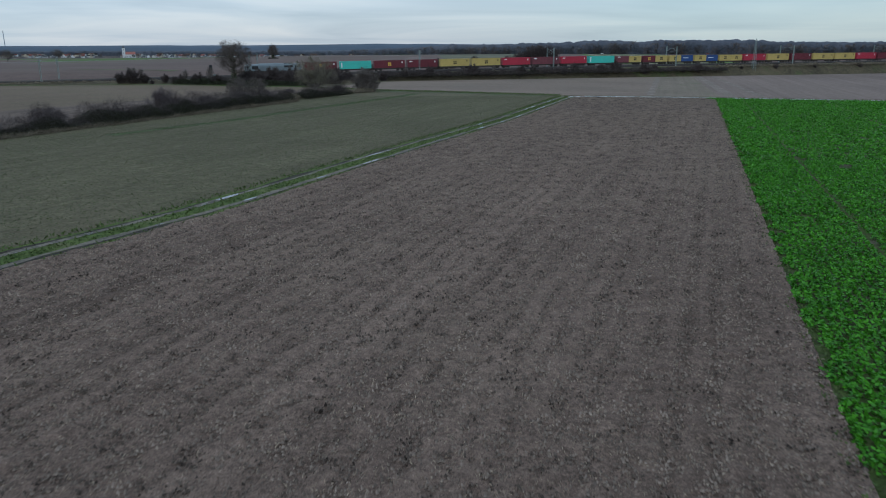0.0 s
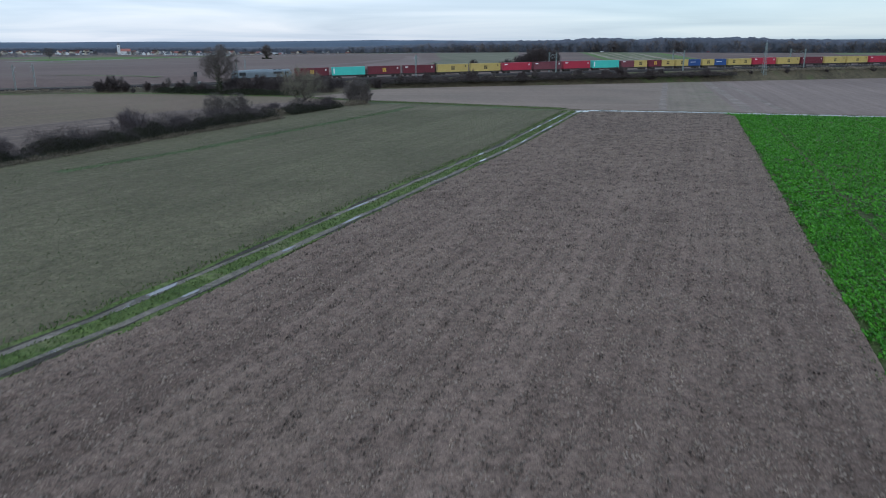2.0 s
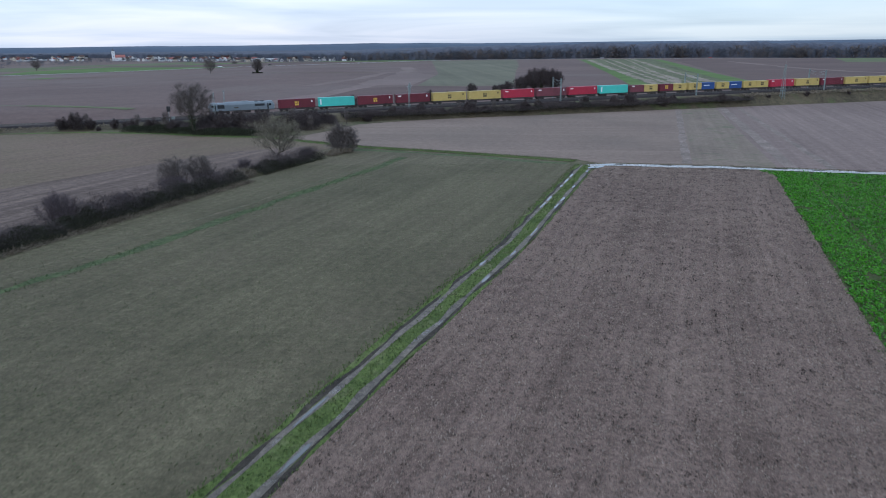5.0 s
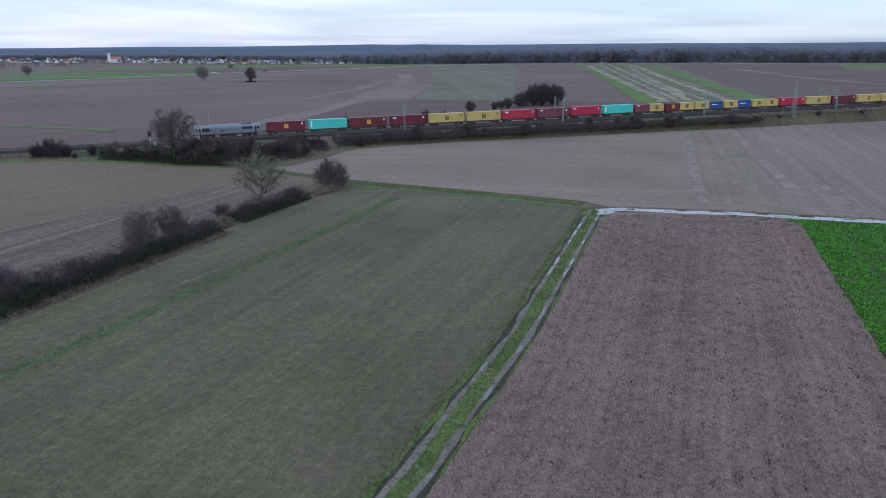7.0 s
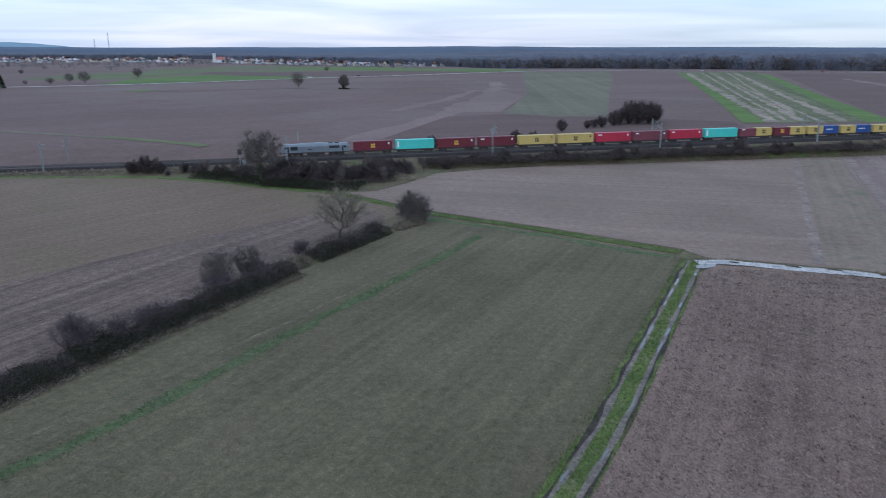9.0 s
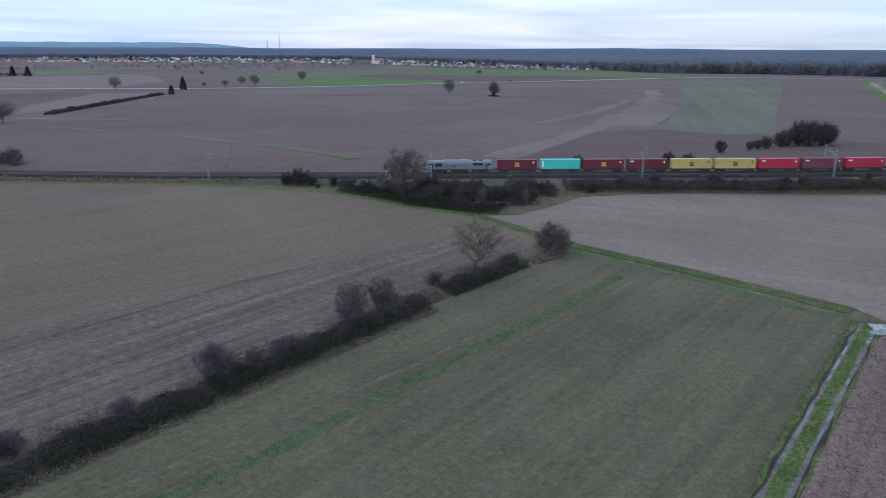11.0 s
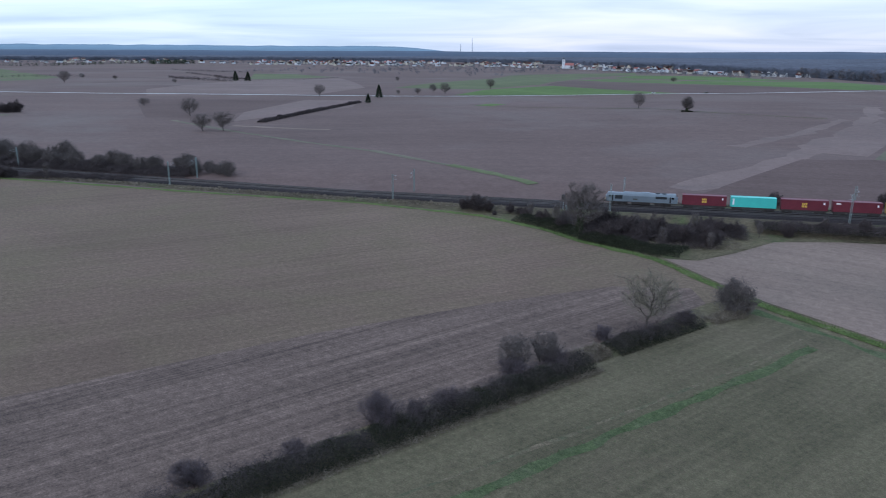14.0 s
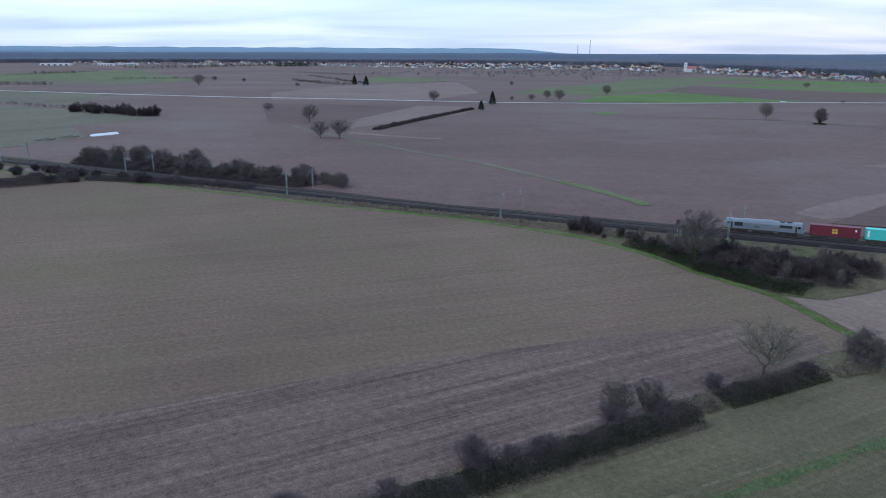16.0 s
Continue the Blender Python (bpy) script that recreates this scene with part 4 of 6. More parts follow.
def lattice_mast(x, y, z, h):
    t = thing("lattice_mast", "tall slender pale lattice mast beside the railway", "mast")
    legs = [(-1, -1), (1, -1), (1, 1), (-1, 1)]

    def at(i, u):
        w = 0.75 * (1 - u) + 0.16 * u
        return (legs[i][0] * w, legs[i][1] * w, h * u)
    for i in range(4):
        part("leg", add_rod(bmesh.new(), at(i, 0), at(i, 1), 0.07, 0.05), GREY_GREEN, t)
    for k in range(12):
        bm = bmesh.new()
        for i in range(4):
            add_rod(bm, at(i, k / 12), at((i + 1) % 4, (k + 1) / 12), 0.035, sides=4)
            add_rod(bm, at(i, (k + 1) / 12), at((i + 1) % 4, (k + 1) / 12), 0.03, sides=4)
        part("brace", bm, GREY_GREEN, t)
    part("crossarm", add_rod(bmesh.new(), (-0.9, 0, h - 0.6), (0.9, 0, h - 0.6), 0.06), GREY_GREEN, t)
    part("lightning_rod", add_rod(bmesh.new(), (0, 0, h - 0.2), (0, 0, h + 1.2), 0.03), GALV, t)
    t.matrix_basis = pose(x, y, z, 0, 0, 17)
    return t


lattice_mast(138.0, 328.0, 2.0, 13.4)


def rail_signal(m):
    t = thing("railway_signal", "dark railway signal with a small cabinet beside the track", "signal")
    part("post", add_rod(bmesh.new(), (0, 0, -1), (0, 0, 4.6), 0.09), GALV, t)
    h = part("signal_head", box(-0.55, 0.55, -0.12, 0.12, 3.0, 4.6, 0.04), LOCO_DARK, t)
    for k in range(3):
        part("lamp_hood", add_rod(bmesh.new(), (-0.2 + 0.2 * k, -0.3, 3.4 + 0.35 * k), (-0.2 + 0.2 * k, -0.1, 3.4 + 0.35 * k), 0.1, sides=8), LOCO_DARK, h)
    part("cabinet", box(0.7, 1.6, -0.35, 0.35, -0.6, 1.4, 0.03), GREY_GREEN, t)
    t.matrix_basis = m
    return t


rail_signal(at_rail(-84, -5.6))


# ---- plants ----
def blades(rng_, base, tip, width, bend=0.15):
    """Thin leaf or twig blades from base to tip points: two triangles each, turned at random."""
    n = len(base)
    way = tip - base
    ln = np.linalg.norm(way, axis=1, keepdims=True) + 1e-9
    side = np.cross(way / ln, rng_.normal(size=(n, 3)))
    side /= np.linalg.norm(side, axis=1, keepdims=True) + 1e-9
    w = np.asarray(width).reshape(-1, 1) * np.ones((n, 1))
    mid = base + way * 0.5 + rng_.normal(size=(n, 3)) * ln * bend * 0.5
    v = np.empty((n, 4, 3))
    v[:, 0], v[:, 1], v[:, 2], v[:, 3] = base, mid + side * w, tip, mid - side * w
    f = np.arange(4 * n).reshape(n, 4)
    return v.reshape(-1, 3), f


def stuff_mesh(name, verts, faces, material, parent=None, label=""):
    me = bpy.data.meshes.new(name)
    verts, faces = np.asarray(verts, dtype=np.float32), np.asarray(faces, dtype=np.int32)
    k = faces.shape[1]
    me.vertices.add(len(verts))
    me.vertices.foreach_set("co", verts.ravel())
    me.loops.add(faces.size)
    me.loops.foreach_set("vertex_index", faces.ravel())
    me.polygons.add(len(faces))
    me.polygons.foreach_set("loop_start", np.arange(0, faces.size, k, dtype=np.int32))
    me.update(calc_edges=True)
    me.materials.append(material)
    ob = new(name, me)
    if parent is not None:
        ob.parent = parent
    return tagged(ob, label)


def branch_tubes(segs):
    """Tapered four-sided tubes for a list of (a, b, r0, r1)."""
    v, f = [], []
    for a, b, r0, r1 in segs:
        way = (b - a) / (np.linalg.norm(b - a) + 1e-9)
        u = np.cross(way, (0.3, 0.9, 0.2) if abs(way[2]) > 0.8 else (0, 0, 1))
        u /= np.linalg.norm(u)
        w = np.cross(way, u)
        k = len(v)
        for c, r in ((a, r0), (b, r1)):
            for q in range(5):
                ang = 2 * math.pi * q / 5
                v.append(c + r * (math.cos(ang) * u + math.sin(ang) * w))
        f += [(k + q, k + (q + 1) % 5, k + 5 + (q + 1) % 5, k + 5 + q) for q in range(5)]
    return np.array(v), np.array(f)


def bare_tree(name, label, h, spread, seed, twig=TWIG, bole=0.22, limbs=7, ivy=0, stems=1, tw=0.02, density=1.0, category="tree", group="", lobe=0.30):
    """Trunk, limbs that reach out into a rounded crown, and a cloud of fine twigs that grow outwards."""
    rng_ = np.random.default_rng(seed)
    t = thing(name, label, category, group)
    limb, base, tip, trunks = [], [], [], []
    mid, rad = np.array([0, 0, h * (0.5 + bole * 0.5)]), np.array([spread / 2, spread / 2, h * (0.5 - bole * 0.5)])

    def bent(a, b, r0, r1, n, out, sag):
        pts = [a + (b - a) * i / n + (rng_.normal(size=3) * sag if 0 < i < n else 0) + np.array([0, 0, -0.25 * sag * math.sin(math.pi * i / n)]) for i in range(n + 1)]
        for i in range(n):
            out.append((pts[i], pts[i + 1], r0 + (r1 - r0) * i / n, r0 + (r1 - r0) * (i + 1) / n))
        return pts

    def lobed(d):
        """Uneven crown: how far it reaches in a direction."""
        return 0.98 + lobe * noise.noise(Vector((d[0] * 1.6 + seed, d[1] * 1.6, d[2] * 1.6)))
    for s_ in range(stems):
        start = np.array([0.0, 0, -0.3]) if stems == 1 else np.array([*rng_.uniform(-0.2, 0.2, 2) * spread, -0.3])
        top = np.array([start[0] * 2.0, start[1] * 2.0, h * (bole + 0.45)]) + rng_.normal(size=3) * 0.03 * h
        trunk = []
        tp = bent(start, top, h * 0.026 / math.sqrt(stems), h * 0.008 / math.sqrt(stems), 7, trunk, 0.012 * h)
        trunks.append(trunk)
        for k in range(limbs):
            u = (k + 0.3) / limbs
            f = (bole + 0.4 * u) / (bole + 0.45) * 7
            i = min(6, int(f))
            a = tp[i] + (tp[i + 1] - tp[i]) * (f - i)
            ang = k * 2.4 + rng_.uniform(-0.4, 0.4) + 2.0 * s_
            el = -0.35 + 1.5 * u + rng_.uniform(-0.15, 0.15)
            d = np.array([math.cos(ang) * math.cos(el), math.sin(ang) * math.cos(el), math.sin(el)])
            end = mid + d * rad * 0.95 * lobed(d)
            lp = bent(a, end, h * 0.011 * (1.1 - 0.5 * u), h * 0.0025, 6, limb, 0.02 * h)
            for q in range(8):
                j = 1 + q % 5
                p = lp[j] + (lp[j + 1] - lp[j]) * rng_.uniform(0, 1)
                d2 = d + rng_.normal(size=3) * 0.6
                d2 /= np.linalg.norm(d2)
                e2 = mid + d2 * rad * rng_.uniform(0.6, 0.98) * lobed(d2)
                e2 = p + (e2 - p) * min(1.0, 0.32 * h / (np.linalg.norm(e2 - p) + 1e-6))
                sp = np.array(bent(p, e2, h * 0.0035, h * 0.0012, 4, limb, 0.012 * h))
                n = int(46 * density)
                idx, fr = rng_.integers(0, 4, n), rng_.uniform(0, 1, (n, 1))
                bb = sp[idx] * (1 - fr) + sp[idx + 1] * fr + rng_.normal(size=(n, 3)) * 0.012 * h
                dd = (bb - mid) / rad * 0.5 + rng_.normal(size=(n, 3)) * 0.55 + np.array([0, 0, 0.25])
                dd /= np.linalg.norm(dd, axis=1, keepdims=True)
                base.append(bb)
                tip.append(bb + dd * rng_.uniform(0.03, 0.085, (n, 1)) * h)
    for trunk in trunks:
        stuff_mesh("trunk", *branch_tubes(trunk), BARK, t)
    stuff_mesh("branchwork", *branch_tubes(limb), BARK, t)
    n = int(1500 * density)
    d = rng_.normal(size=(n, 3))
    d /= np.linalg.norm(d, axis=1, keepdims=True)
    reach = np.array([lobed(q) for q in d]).reshape(-1, 1) * rng_.uniform(0.12, 1.0, (n, 1)) ** 0.45
    bb = mid + d * rad * reach * 0.96
    base.append(bb)
    dd = d * 0.7 + rng_.normal(size=(n, 3)) * 0.5
    tip.append(bb + dd / np.linalg.norm(dd, axis=1, keepdims=True) * rng_.uniform(0.03, 0.085, (n, 1)) * h)
    base, tip = np.concatenate(base), np.concatenate(tip)
    tip[:, 2] = np.maximum(tip[:, 2], 0.1)
    stuff_mesh("crown", *blades(rng_, base, tip, tw), twig, t, "")
    if ivy:
        u = rng_.uniform(0.02, 1.0, ivy)
        seg = [trunks[0][min(6, int(q * 7))] for q in u]
        c = np.array([g[0] + (g[1] - g[0]) * rng_.uniform() for g in seg]) + rng_.normal(size=(ivy, 3)) * h * 0.035
        stuff_mesh("ivy", *blades(rng_, c, c + rng_.normal(size=(ivy, 3)) * 0.2, 0.10), IVY, t, "dark ivy round the trunk")
    return t


def bush(name, label, h, w, seed, twig=TWIG_RED, n=1500, tw=0.035, leafy=0, category="bush", group=""):
    """Many fine stems fanning from the ground into an uneven dome."""
    rng_ = np.random.default_rng(seed)
    t = thing(name, label, category, group)
    k = 26
    segs, base, tip = [], [], []
    for i in range(k):
        a = np.array([*rng_.uniform(-0.22, 0.22, 2) * w, -0.2])
        ang = rng_.uniform(0, 2 * math.pi)
        rad = math.sqrt(rng_.uniform(0, 1)) * w * 0.5
        top = np.array([rad * math.cos(ang), rad * math.sin(ang), h * (0.95 - 0.55 * (rad / (0.5 * w)) ** 2) * rng_.uniform(0.7, 1.05)])
        mid = (a + top) / 2 + rng_.normal(size=3) * 0.06 * w + np.array([0, 0, 0.1 * h])
        segs += [(a, mid, 0.05, 0.03), (mid, top, 0.03, 0.012)]
        m = n // k
        u = rng_.uniform(0.1, 1, (m, 1))
        pts = np.where(u < 0.5, a + (mid - a) * u * 2, mid + (top - mid) * (u * 2 - 1))
        d = rng_.normal(size=(m, 3)) * 0.6 + (top - a) / np.linalg.norm(top - a) * 0.6
        d /= np.linalg.norm(d, axis=1, keepdims=True)
        base.append(pts)
        tip.append(pts + d * rng_.uniform(0.12, 0.26, (m, 1)) * (h * 0.7 + w * 0.3))
    stuff_mesh("branchwork", *branch_tubes(segs), BARK, t)
    base, tip = np.concatenate(base), np.concatenate(tip)
    tip[:, 2] = np.maximum(tip[:, 2], 0.05)
    stuff_mesh("twig_mass", *blades(rng_, base, tip, tw), twig, t)
    if leafy:
        c = np.concatenate([base, tip])[rng_.integers(0, 2 * len(base), leafy)] * np.array([1, 1, 0.75])
        stuff_mesh("foliage", *blades(rng_, c, c + rng_.normal(size=(leafy, 3)) * 0.22, 0.12), BRAMBLE, t, "dark evergreen leaves")
    return t


def put(t, x, y, turn=0.0, size=1.0, tall=1.0, z=None):
    t.matrix_basis = pose(x, y, land(x, y) if z is None else z, 0, 0, turn) @ Matrix.Diagonal((size, size, size * tall, 1))
    return t


def again(t, x, y, turn=0.0, size=1.0, tall=1.0, z=None):
    c = t.copy()
    scene.collection.objects.link(c)
    for o in t.children:
        k = o.copy()
        scene.collection.objects.link(k)
        k.parent = c
    return put(c, x, y, turn, size, tall, z)


def bank_z(x, y):
    """Ground height on the railway bank or beside it."""
    d = y - rail_y(x)
    d *= 0.96
    top = rail_z(x) - 0.8
    if d < -13 or d > 18:
        return land(x, y)
    if d < -6:
        return land(x, y) + (top - land(x, y)) * (d + 13) / 7
    return top if d < 10 else top + (land(x, y) - top) * (d - 10) / 8


# trees and shrubs of the near hedge
put(bare_tree("field_maple", "bare wide-spreading tree with yellowish twigs in the hedge", 10.6, 13.0, 3, bole=0.16, limbs=13, tw=0.016, density=1.9, twig=TWIG_PALE), -33.0, 188.0, 40)
put(bare_tree("lime_tree", "tall bare tree with dense crown and dark ivy trunk", 14.5, 13.0, 8, bole=0.26, limbs=12, ivy=1500, density=2.6, tw=0.019), -68.5, 243.0, 10)
put(bare_tree("round_bush", "dense rounded leafless bush at the field corner", 6.8, 7.6, 11, bole=0.0, limbs=16, tw=0.017, density=3.6, lobe=0.10, category="bush"), -21.5, 204.5, 0, 1.15, 1.0, -1.0)
shrub_a = put(bare_tree("forked_shrub", "bare forked shrub rising from the hedge", 6.0, 6.2, 15, bole=0.06, limbs=7, stems=3, tw=0.013, density=1.2, category="shrub", group="shrubs in the hedge"), -44.6, 159.0)
again(shrub_a, -41.2, 163.5, 130, 0.95)
thorn = put(bush("thorn_bush", "purple-brown leafless thorn bush in the hedge", 5.2, 6.4, 21, twig=TWIG_PURPLE, n=8000, tw=0.012, group="thorn bushes in the hedge"), -50.6, 133.5, 0, 1.05)
for x, y, sz, tl, a in ((-60.5, 111.5, 0.8, 0.85, 60), (-46.5, 143, 0.75, 0.85, 100), (-48.5, 138, 0.6, 0.9, 170), (-43.5, 156.5, 0.9, 0.7, 200), (-40.0, 164.0, 0.85, 0.7, 10), (-55, 122, 0.55, 0.9, 220), (-27.6, 193.5, 0.62, 0.85, 80), (-37.5, 178, 0.7, 0.75, 150), (-79, 68, 1.0, 1.0, 30), (-70, 88, 0.7, 1.0, 300), (-31, 182.5, 0.5, 0.7, 20)):
    again(thorn, x, y, a, sz, tl)


# bramble hedge: mounds of dark leaves and stems along the line
def thicket(name, line, half, height, per_m, material, label, seed, size=0.2, thin=0.5, gaps=(), z_of=land, category="hedge"):
    rng_ = np.random.default_rng(seed)
    B, T_ = [], []
    for x, y, nx_, ny_ in along(line, 1.0):
        if any(abs(x - gx_) < gw and abs(y - gy_) < gw for gx_, gy_, gw in gaps):
            continue
        m = 0.55 + 0.6 * noise.noise(Vector((x * 0.16, y * 0.16, seed))) + 0.3 * noise.noise(Vector((x * 0.6, y * 0.6, seed)))
        m = max(0.15, 1.25 * m + 0.12)
        n = int(per_m * (0.4 + m))
        u = rng_.uniform(-1, 1, n)
        top = height * m * np.sqrt(np.maximum(0, 1 - np.abs(u) ** 2.2))
        zz = top * np.sqrt(rng_.uniform(0.0, 1, n))
        a = rng_.uniform(-0.6, 0.6, n)
        px, py = x + nx_ * u * half + ny_ * a, y + ny_ * u * half - nx_ * a
        g0 = z_of(x, y)
        p0 = np.stack([px, py, g0 + zz], 1)
        B.append(p0)
        T_.append(p0 + rng_.normal(size=(n, 3)) * size)
    B, T_ = np.concatenate(B), np.concatenate(T_)
    T_[:, 2] = np.maximum(T_[:, 2], B[:, 2] - 0.1)
    return tagged(stuff_mesh(name, *blades(rng_, B, T_, size * thin), material), label, category, kind="stuff")


H1 = [(-35.8, 165.3), (-41.0, 151.7), (-49.0, 129.7), (-56.5, 108.7), (-73.5, 61.7), (-93.5, 4.7), (-103.2, -20)]
H2 = [(-26.2, 194), (-30, 184.5), (-34.2, 174)]
for line, sd in ((H1, 1), (H2, 2)):
    thicket("bramble_hedge", line, 2.6, 2.1, 1050, BRAMBLE, "dark tangled bramble hedge between two fields", sd, 0.095)
    thicket("hedge_stems", line, 2.3, 3.4, 420, TWIG_RED, "leafless purple-brown stems through the hedge", sd + 5, 0.45, 0.03)
thicket("dead_grass", [(-35.5, 172), (-38.5, 165)], 2.2, 1.3, 520, DEAD, "pale dead grass in a gap of the hedge", 9, 0.4, 0.1)
thicket("dead_grass", [(p[0] + 2.6, p[1]) for p in H1[:5]], 0.9, 0.5, 150, DEAD, "pale dead grass along the hedge's foot", 10, 0.25, 0.12)
thicket("dead_grass", [(-24, 197), (-20.5, 203)], 1.8, 1.0, 260, DEAD, "dead brown stems between hedge and bush", 12, 0.4, 0.1)

# scrub along the railway bank
SCRUB = [(-90, 250), (-80, 248), (-64, 241.5), (-44, 237)]
thicket("bank_brambles", SCRUB, 4.0, 2.0, 900, BRAMBLE, "dark brambles below the railway", 31, 0.11, category="brambles")
thicket("dead_grass", [(-66, 246), (-48, 248), (-33, 258)], 8.0, 1.0, 260, DEAD, "pale dead grass among the scrub", 43, 0.4, 0.08, category="grass")
thicket("bank_brambles", [(-66, 242), (-50, 240), (-41, 240)], 5.0, 1.6, 900, BRAMBLE, "dark brambles in a field corner", 44, 0.12, category="brambles")
thicket("bank_brambles", [(-68, 248), (-50, 248), (-38, 254)], 7.0, 1.8, 1100, TWIG_RED, "tangled leafless scrub in a field corner", 40, 0.5, 0.035, category="scrub")
thicket("bank_brambles", [(-80, 256), (-50, 260), (-32, 266)], 5.5, 2.2, 1100, TWIG_RED, "tangled leafless scrub below the railway", 32, 0.5, 0.035, category="scrub")
bank = [(x, rail_y(x) - 9.5) for x in range(-30, 125, 8)]
thicket("bank_scrub", bank, 4.0, 1.8, 420, TWIG_RED, "leafless scrub along the railway bank", 33, 0.5, 0.06, z_of=bank_z, category="scrub")
thicket("bank_scrub", bank, 3.6, 1.2, 260, BRAMBLE, "dark brambles along the railway bank", 34, 0.18, z_of=bank_z, category="brambles")
thicket("bank_grass", [(x, rail_y(x) - 7) for x in range(120, 330, 10)], 2.5, 0.8, 40, DEAD, "dry grass along the railway bank", 35, 0.35, z_of=bank_z, category="grass")
thicket("bank_grass", [(x, rail_y(x) - 6.5) for x in range(-330, -90, 10)], 2.5, 0.4, 30, DEAD, "dull grass along the railway bank", 36, 0.3, z_of=bank_z, category="grass")
scrub_bush = put(bush("scrub_bush", "leafless purple-brown bush on the railway bank", 4.6, 6.0, 41, n=5200, tw=0.024, group="bushes on the railway bank"), -60, 250)
rng = random.Random(77)
spots = [(-83, 250, 0.9), (-76, 247, 0.8), (-58, 247, 1.1), (-52, 254, 1.2), (-46, 247, 0.9), (-40, 256, 1.0), (-38, 250, 0.8), (-34, 264, 0.8), (-68, 255, 1.1), (-22, 272, 0.8), (-90, 253, 0.7)]
spots += [(x + rng.uniform(-3, 3), rail_y(x) - rng.uniform(8, 11.5), rng.uniform(0.5, 0.95)) for x in range(-16, 112, 9)]
spots += [(x, rail_y(x) - 9, rng.uniform(0.3, 0.5)) for x in (132, 150, 171, 196, 220)]
spots += [(-70 + 36 * rng.random(), 0, 0.6 + 0.6 * rng.random()) for k in range(22)]
spots = [(x, y if y else 240 + 0.32 * (x + 62) + rng.uniform(2, 19), sz) for x, y, sz in spots]
spots += [(-106, 252, 0.95), (-110, 251.5, 0.8), (-102.5, 253, 0.7), (-96, 254.5, 0.55), (-93, 255, 0.5), (-99, 250.5, 0.3), (-2, 312, 0.9), (-30, 300, 0.8), (4, 316, 0.8)]
for k, (x, y, sz) in enumerate(spots):
    again(scrub_bush, x, y, 47 * k, sz, 0.9 + 0.25 * rng.random(), bank_z(x, y))
birch = bare_tree("sapling", "slender pale leafless sapling on the railway bank", 7.0, 3.0, 51, bole=0.2, limbs=6, tw=0.018, density=0.7, group="saplings by the railway")
put(birch, -57, 252, 0, 0.9, 1, bank_z(-57, 252))
for k, (x, y, sz) in enumerate(((-47, 244, 0.8), (-79, 250, 0.9), (-88, 252, 0.75), (-36, 247, 0.7), (-28, 266, 0.7), (-107, 252, 0.8), (-103.5, 253, 0.7), (-44, 262, 0.9), (8, 285, 0.55), (20, 288, 0.6), (36, 294, 0.55), (52, 299, 0.6), (-14, 278, 0.6), (66, 304, 0.55))):
    again(birch, x, y, 61 * k, sz, 1, bank_z(x, y))

# copse beyond the railway
copse = bare_tree("copse_tree", "dark bushy leafless tree in a small copse", 9.5, 9.5, 61, bole=0.02, limbs=11, twig=TWIG_RED, tw=0.04, density=2.2, ivy=1200, group="trees of the copse")
put(copse, 49, 380, 0, 1.1)
for k, (x, y, sz) in enumerate(((54, 382, 0.85), (45, 379, 0.75), (38, 371, 0.55), (57, 386, 0.7), (32, 364, 0.42), (47, 388, 0.8), (41, 377, 0.6), (26, 358, 0.3), (15, 346, 0.42), (29, 362, 0.32))):
    again(copse, x, y, 83 * k, sz * 1.25)

# thickets at the western bend
wood = bare_tree("thicket_tree", "dense leafless tree in a railway thicket", 8.5, 8.5, 71, bole=0.02, limbs=10, tw=0.030, density=2.0, group="trees of the railway thicket")
put(wood, -330, 226, 0)
rng = random.Random(9)
for k in range(34):
    x = -352 + 4.3 * k + rng.uniform(-2, 2)
    if -284 < x < -278:
        continue
    d = rng.uniform(14, 24) if x < -285 else rng.uniform(12, 20)
    y = rail_y(x) + d
    again(wood, x, y, 71 * k, rng.uniform(0.8, 1.25) * (1.0 if x < -275 else 0.75), 1, bank_z(x, y))
for k in range(22):
    x = -380 + 4.6 * k + rng.uniform(-2, 2)
    y = rail_y(x) - rng.uniform(9, 30) * (1 if x < -300 else 0.5)
    again(scrub_bush, x, y, 53 * k, rng.uniform(0.7, 1.2), 0.8, bank_z(x, y))
thicket("thicket_scrub", [(x, rail_y(x) + 13) for x in range(-350, -215, 9)], 6.0, 3.6, 800, TWIG_RED, "leafless scrub beside the railway", 37, 0.6, 0.07, z_of=bank_z, category="scrub")
thicket("thicket_scrub", [(-335, 130), (-315, 160), (-308, 186)], 6.0, 4.0, 700, TWIG_RED, "dense leafless scrub at the field's end", 52, 0.6, 0.05, category="scrub")
thicket("thicket_scrub", [(-305, 190), (-285, 202), (-258, 216), (-238, 223)], 3.5, 1.8, 500, TWIG_RED, "low leafless scrub below the railway", 53, 0.5, 0.05, z_of=bank_z, category="scrub")
again(birch, -264, 207, 0, 1.0, 1)

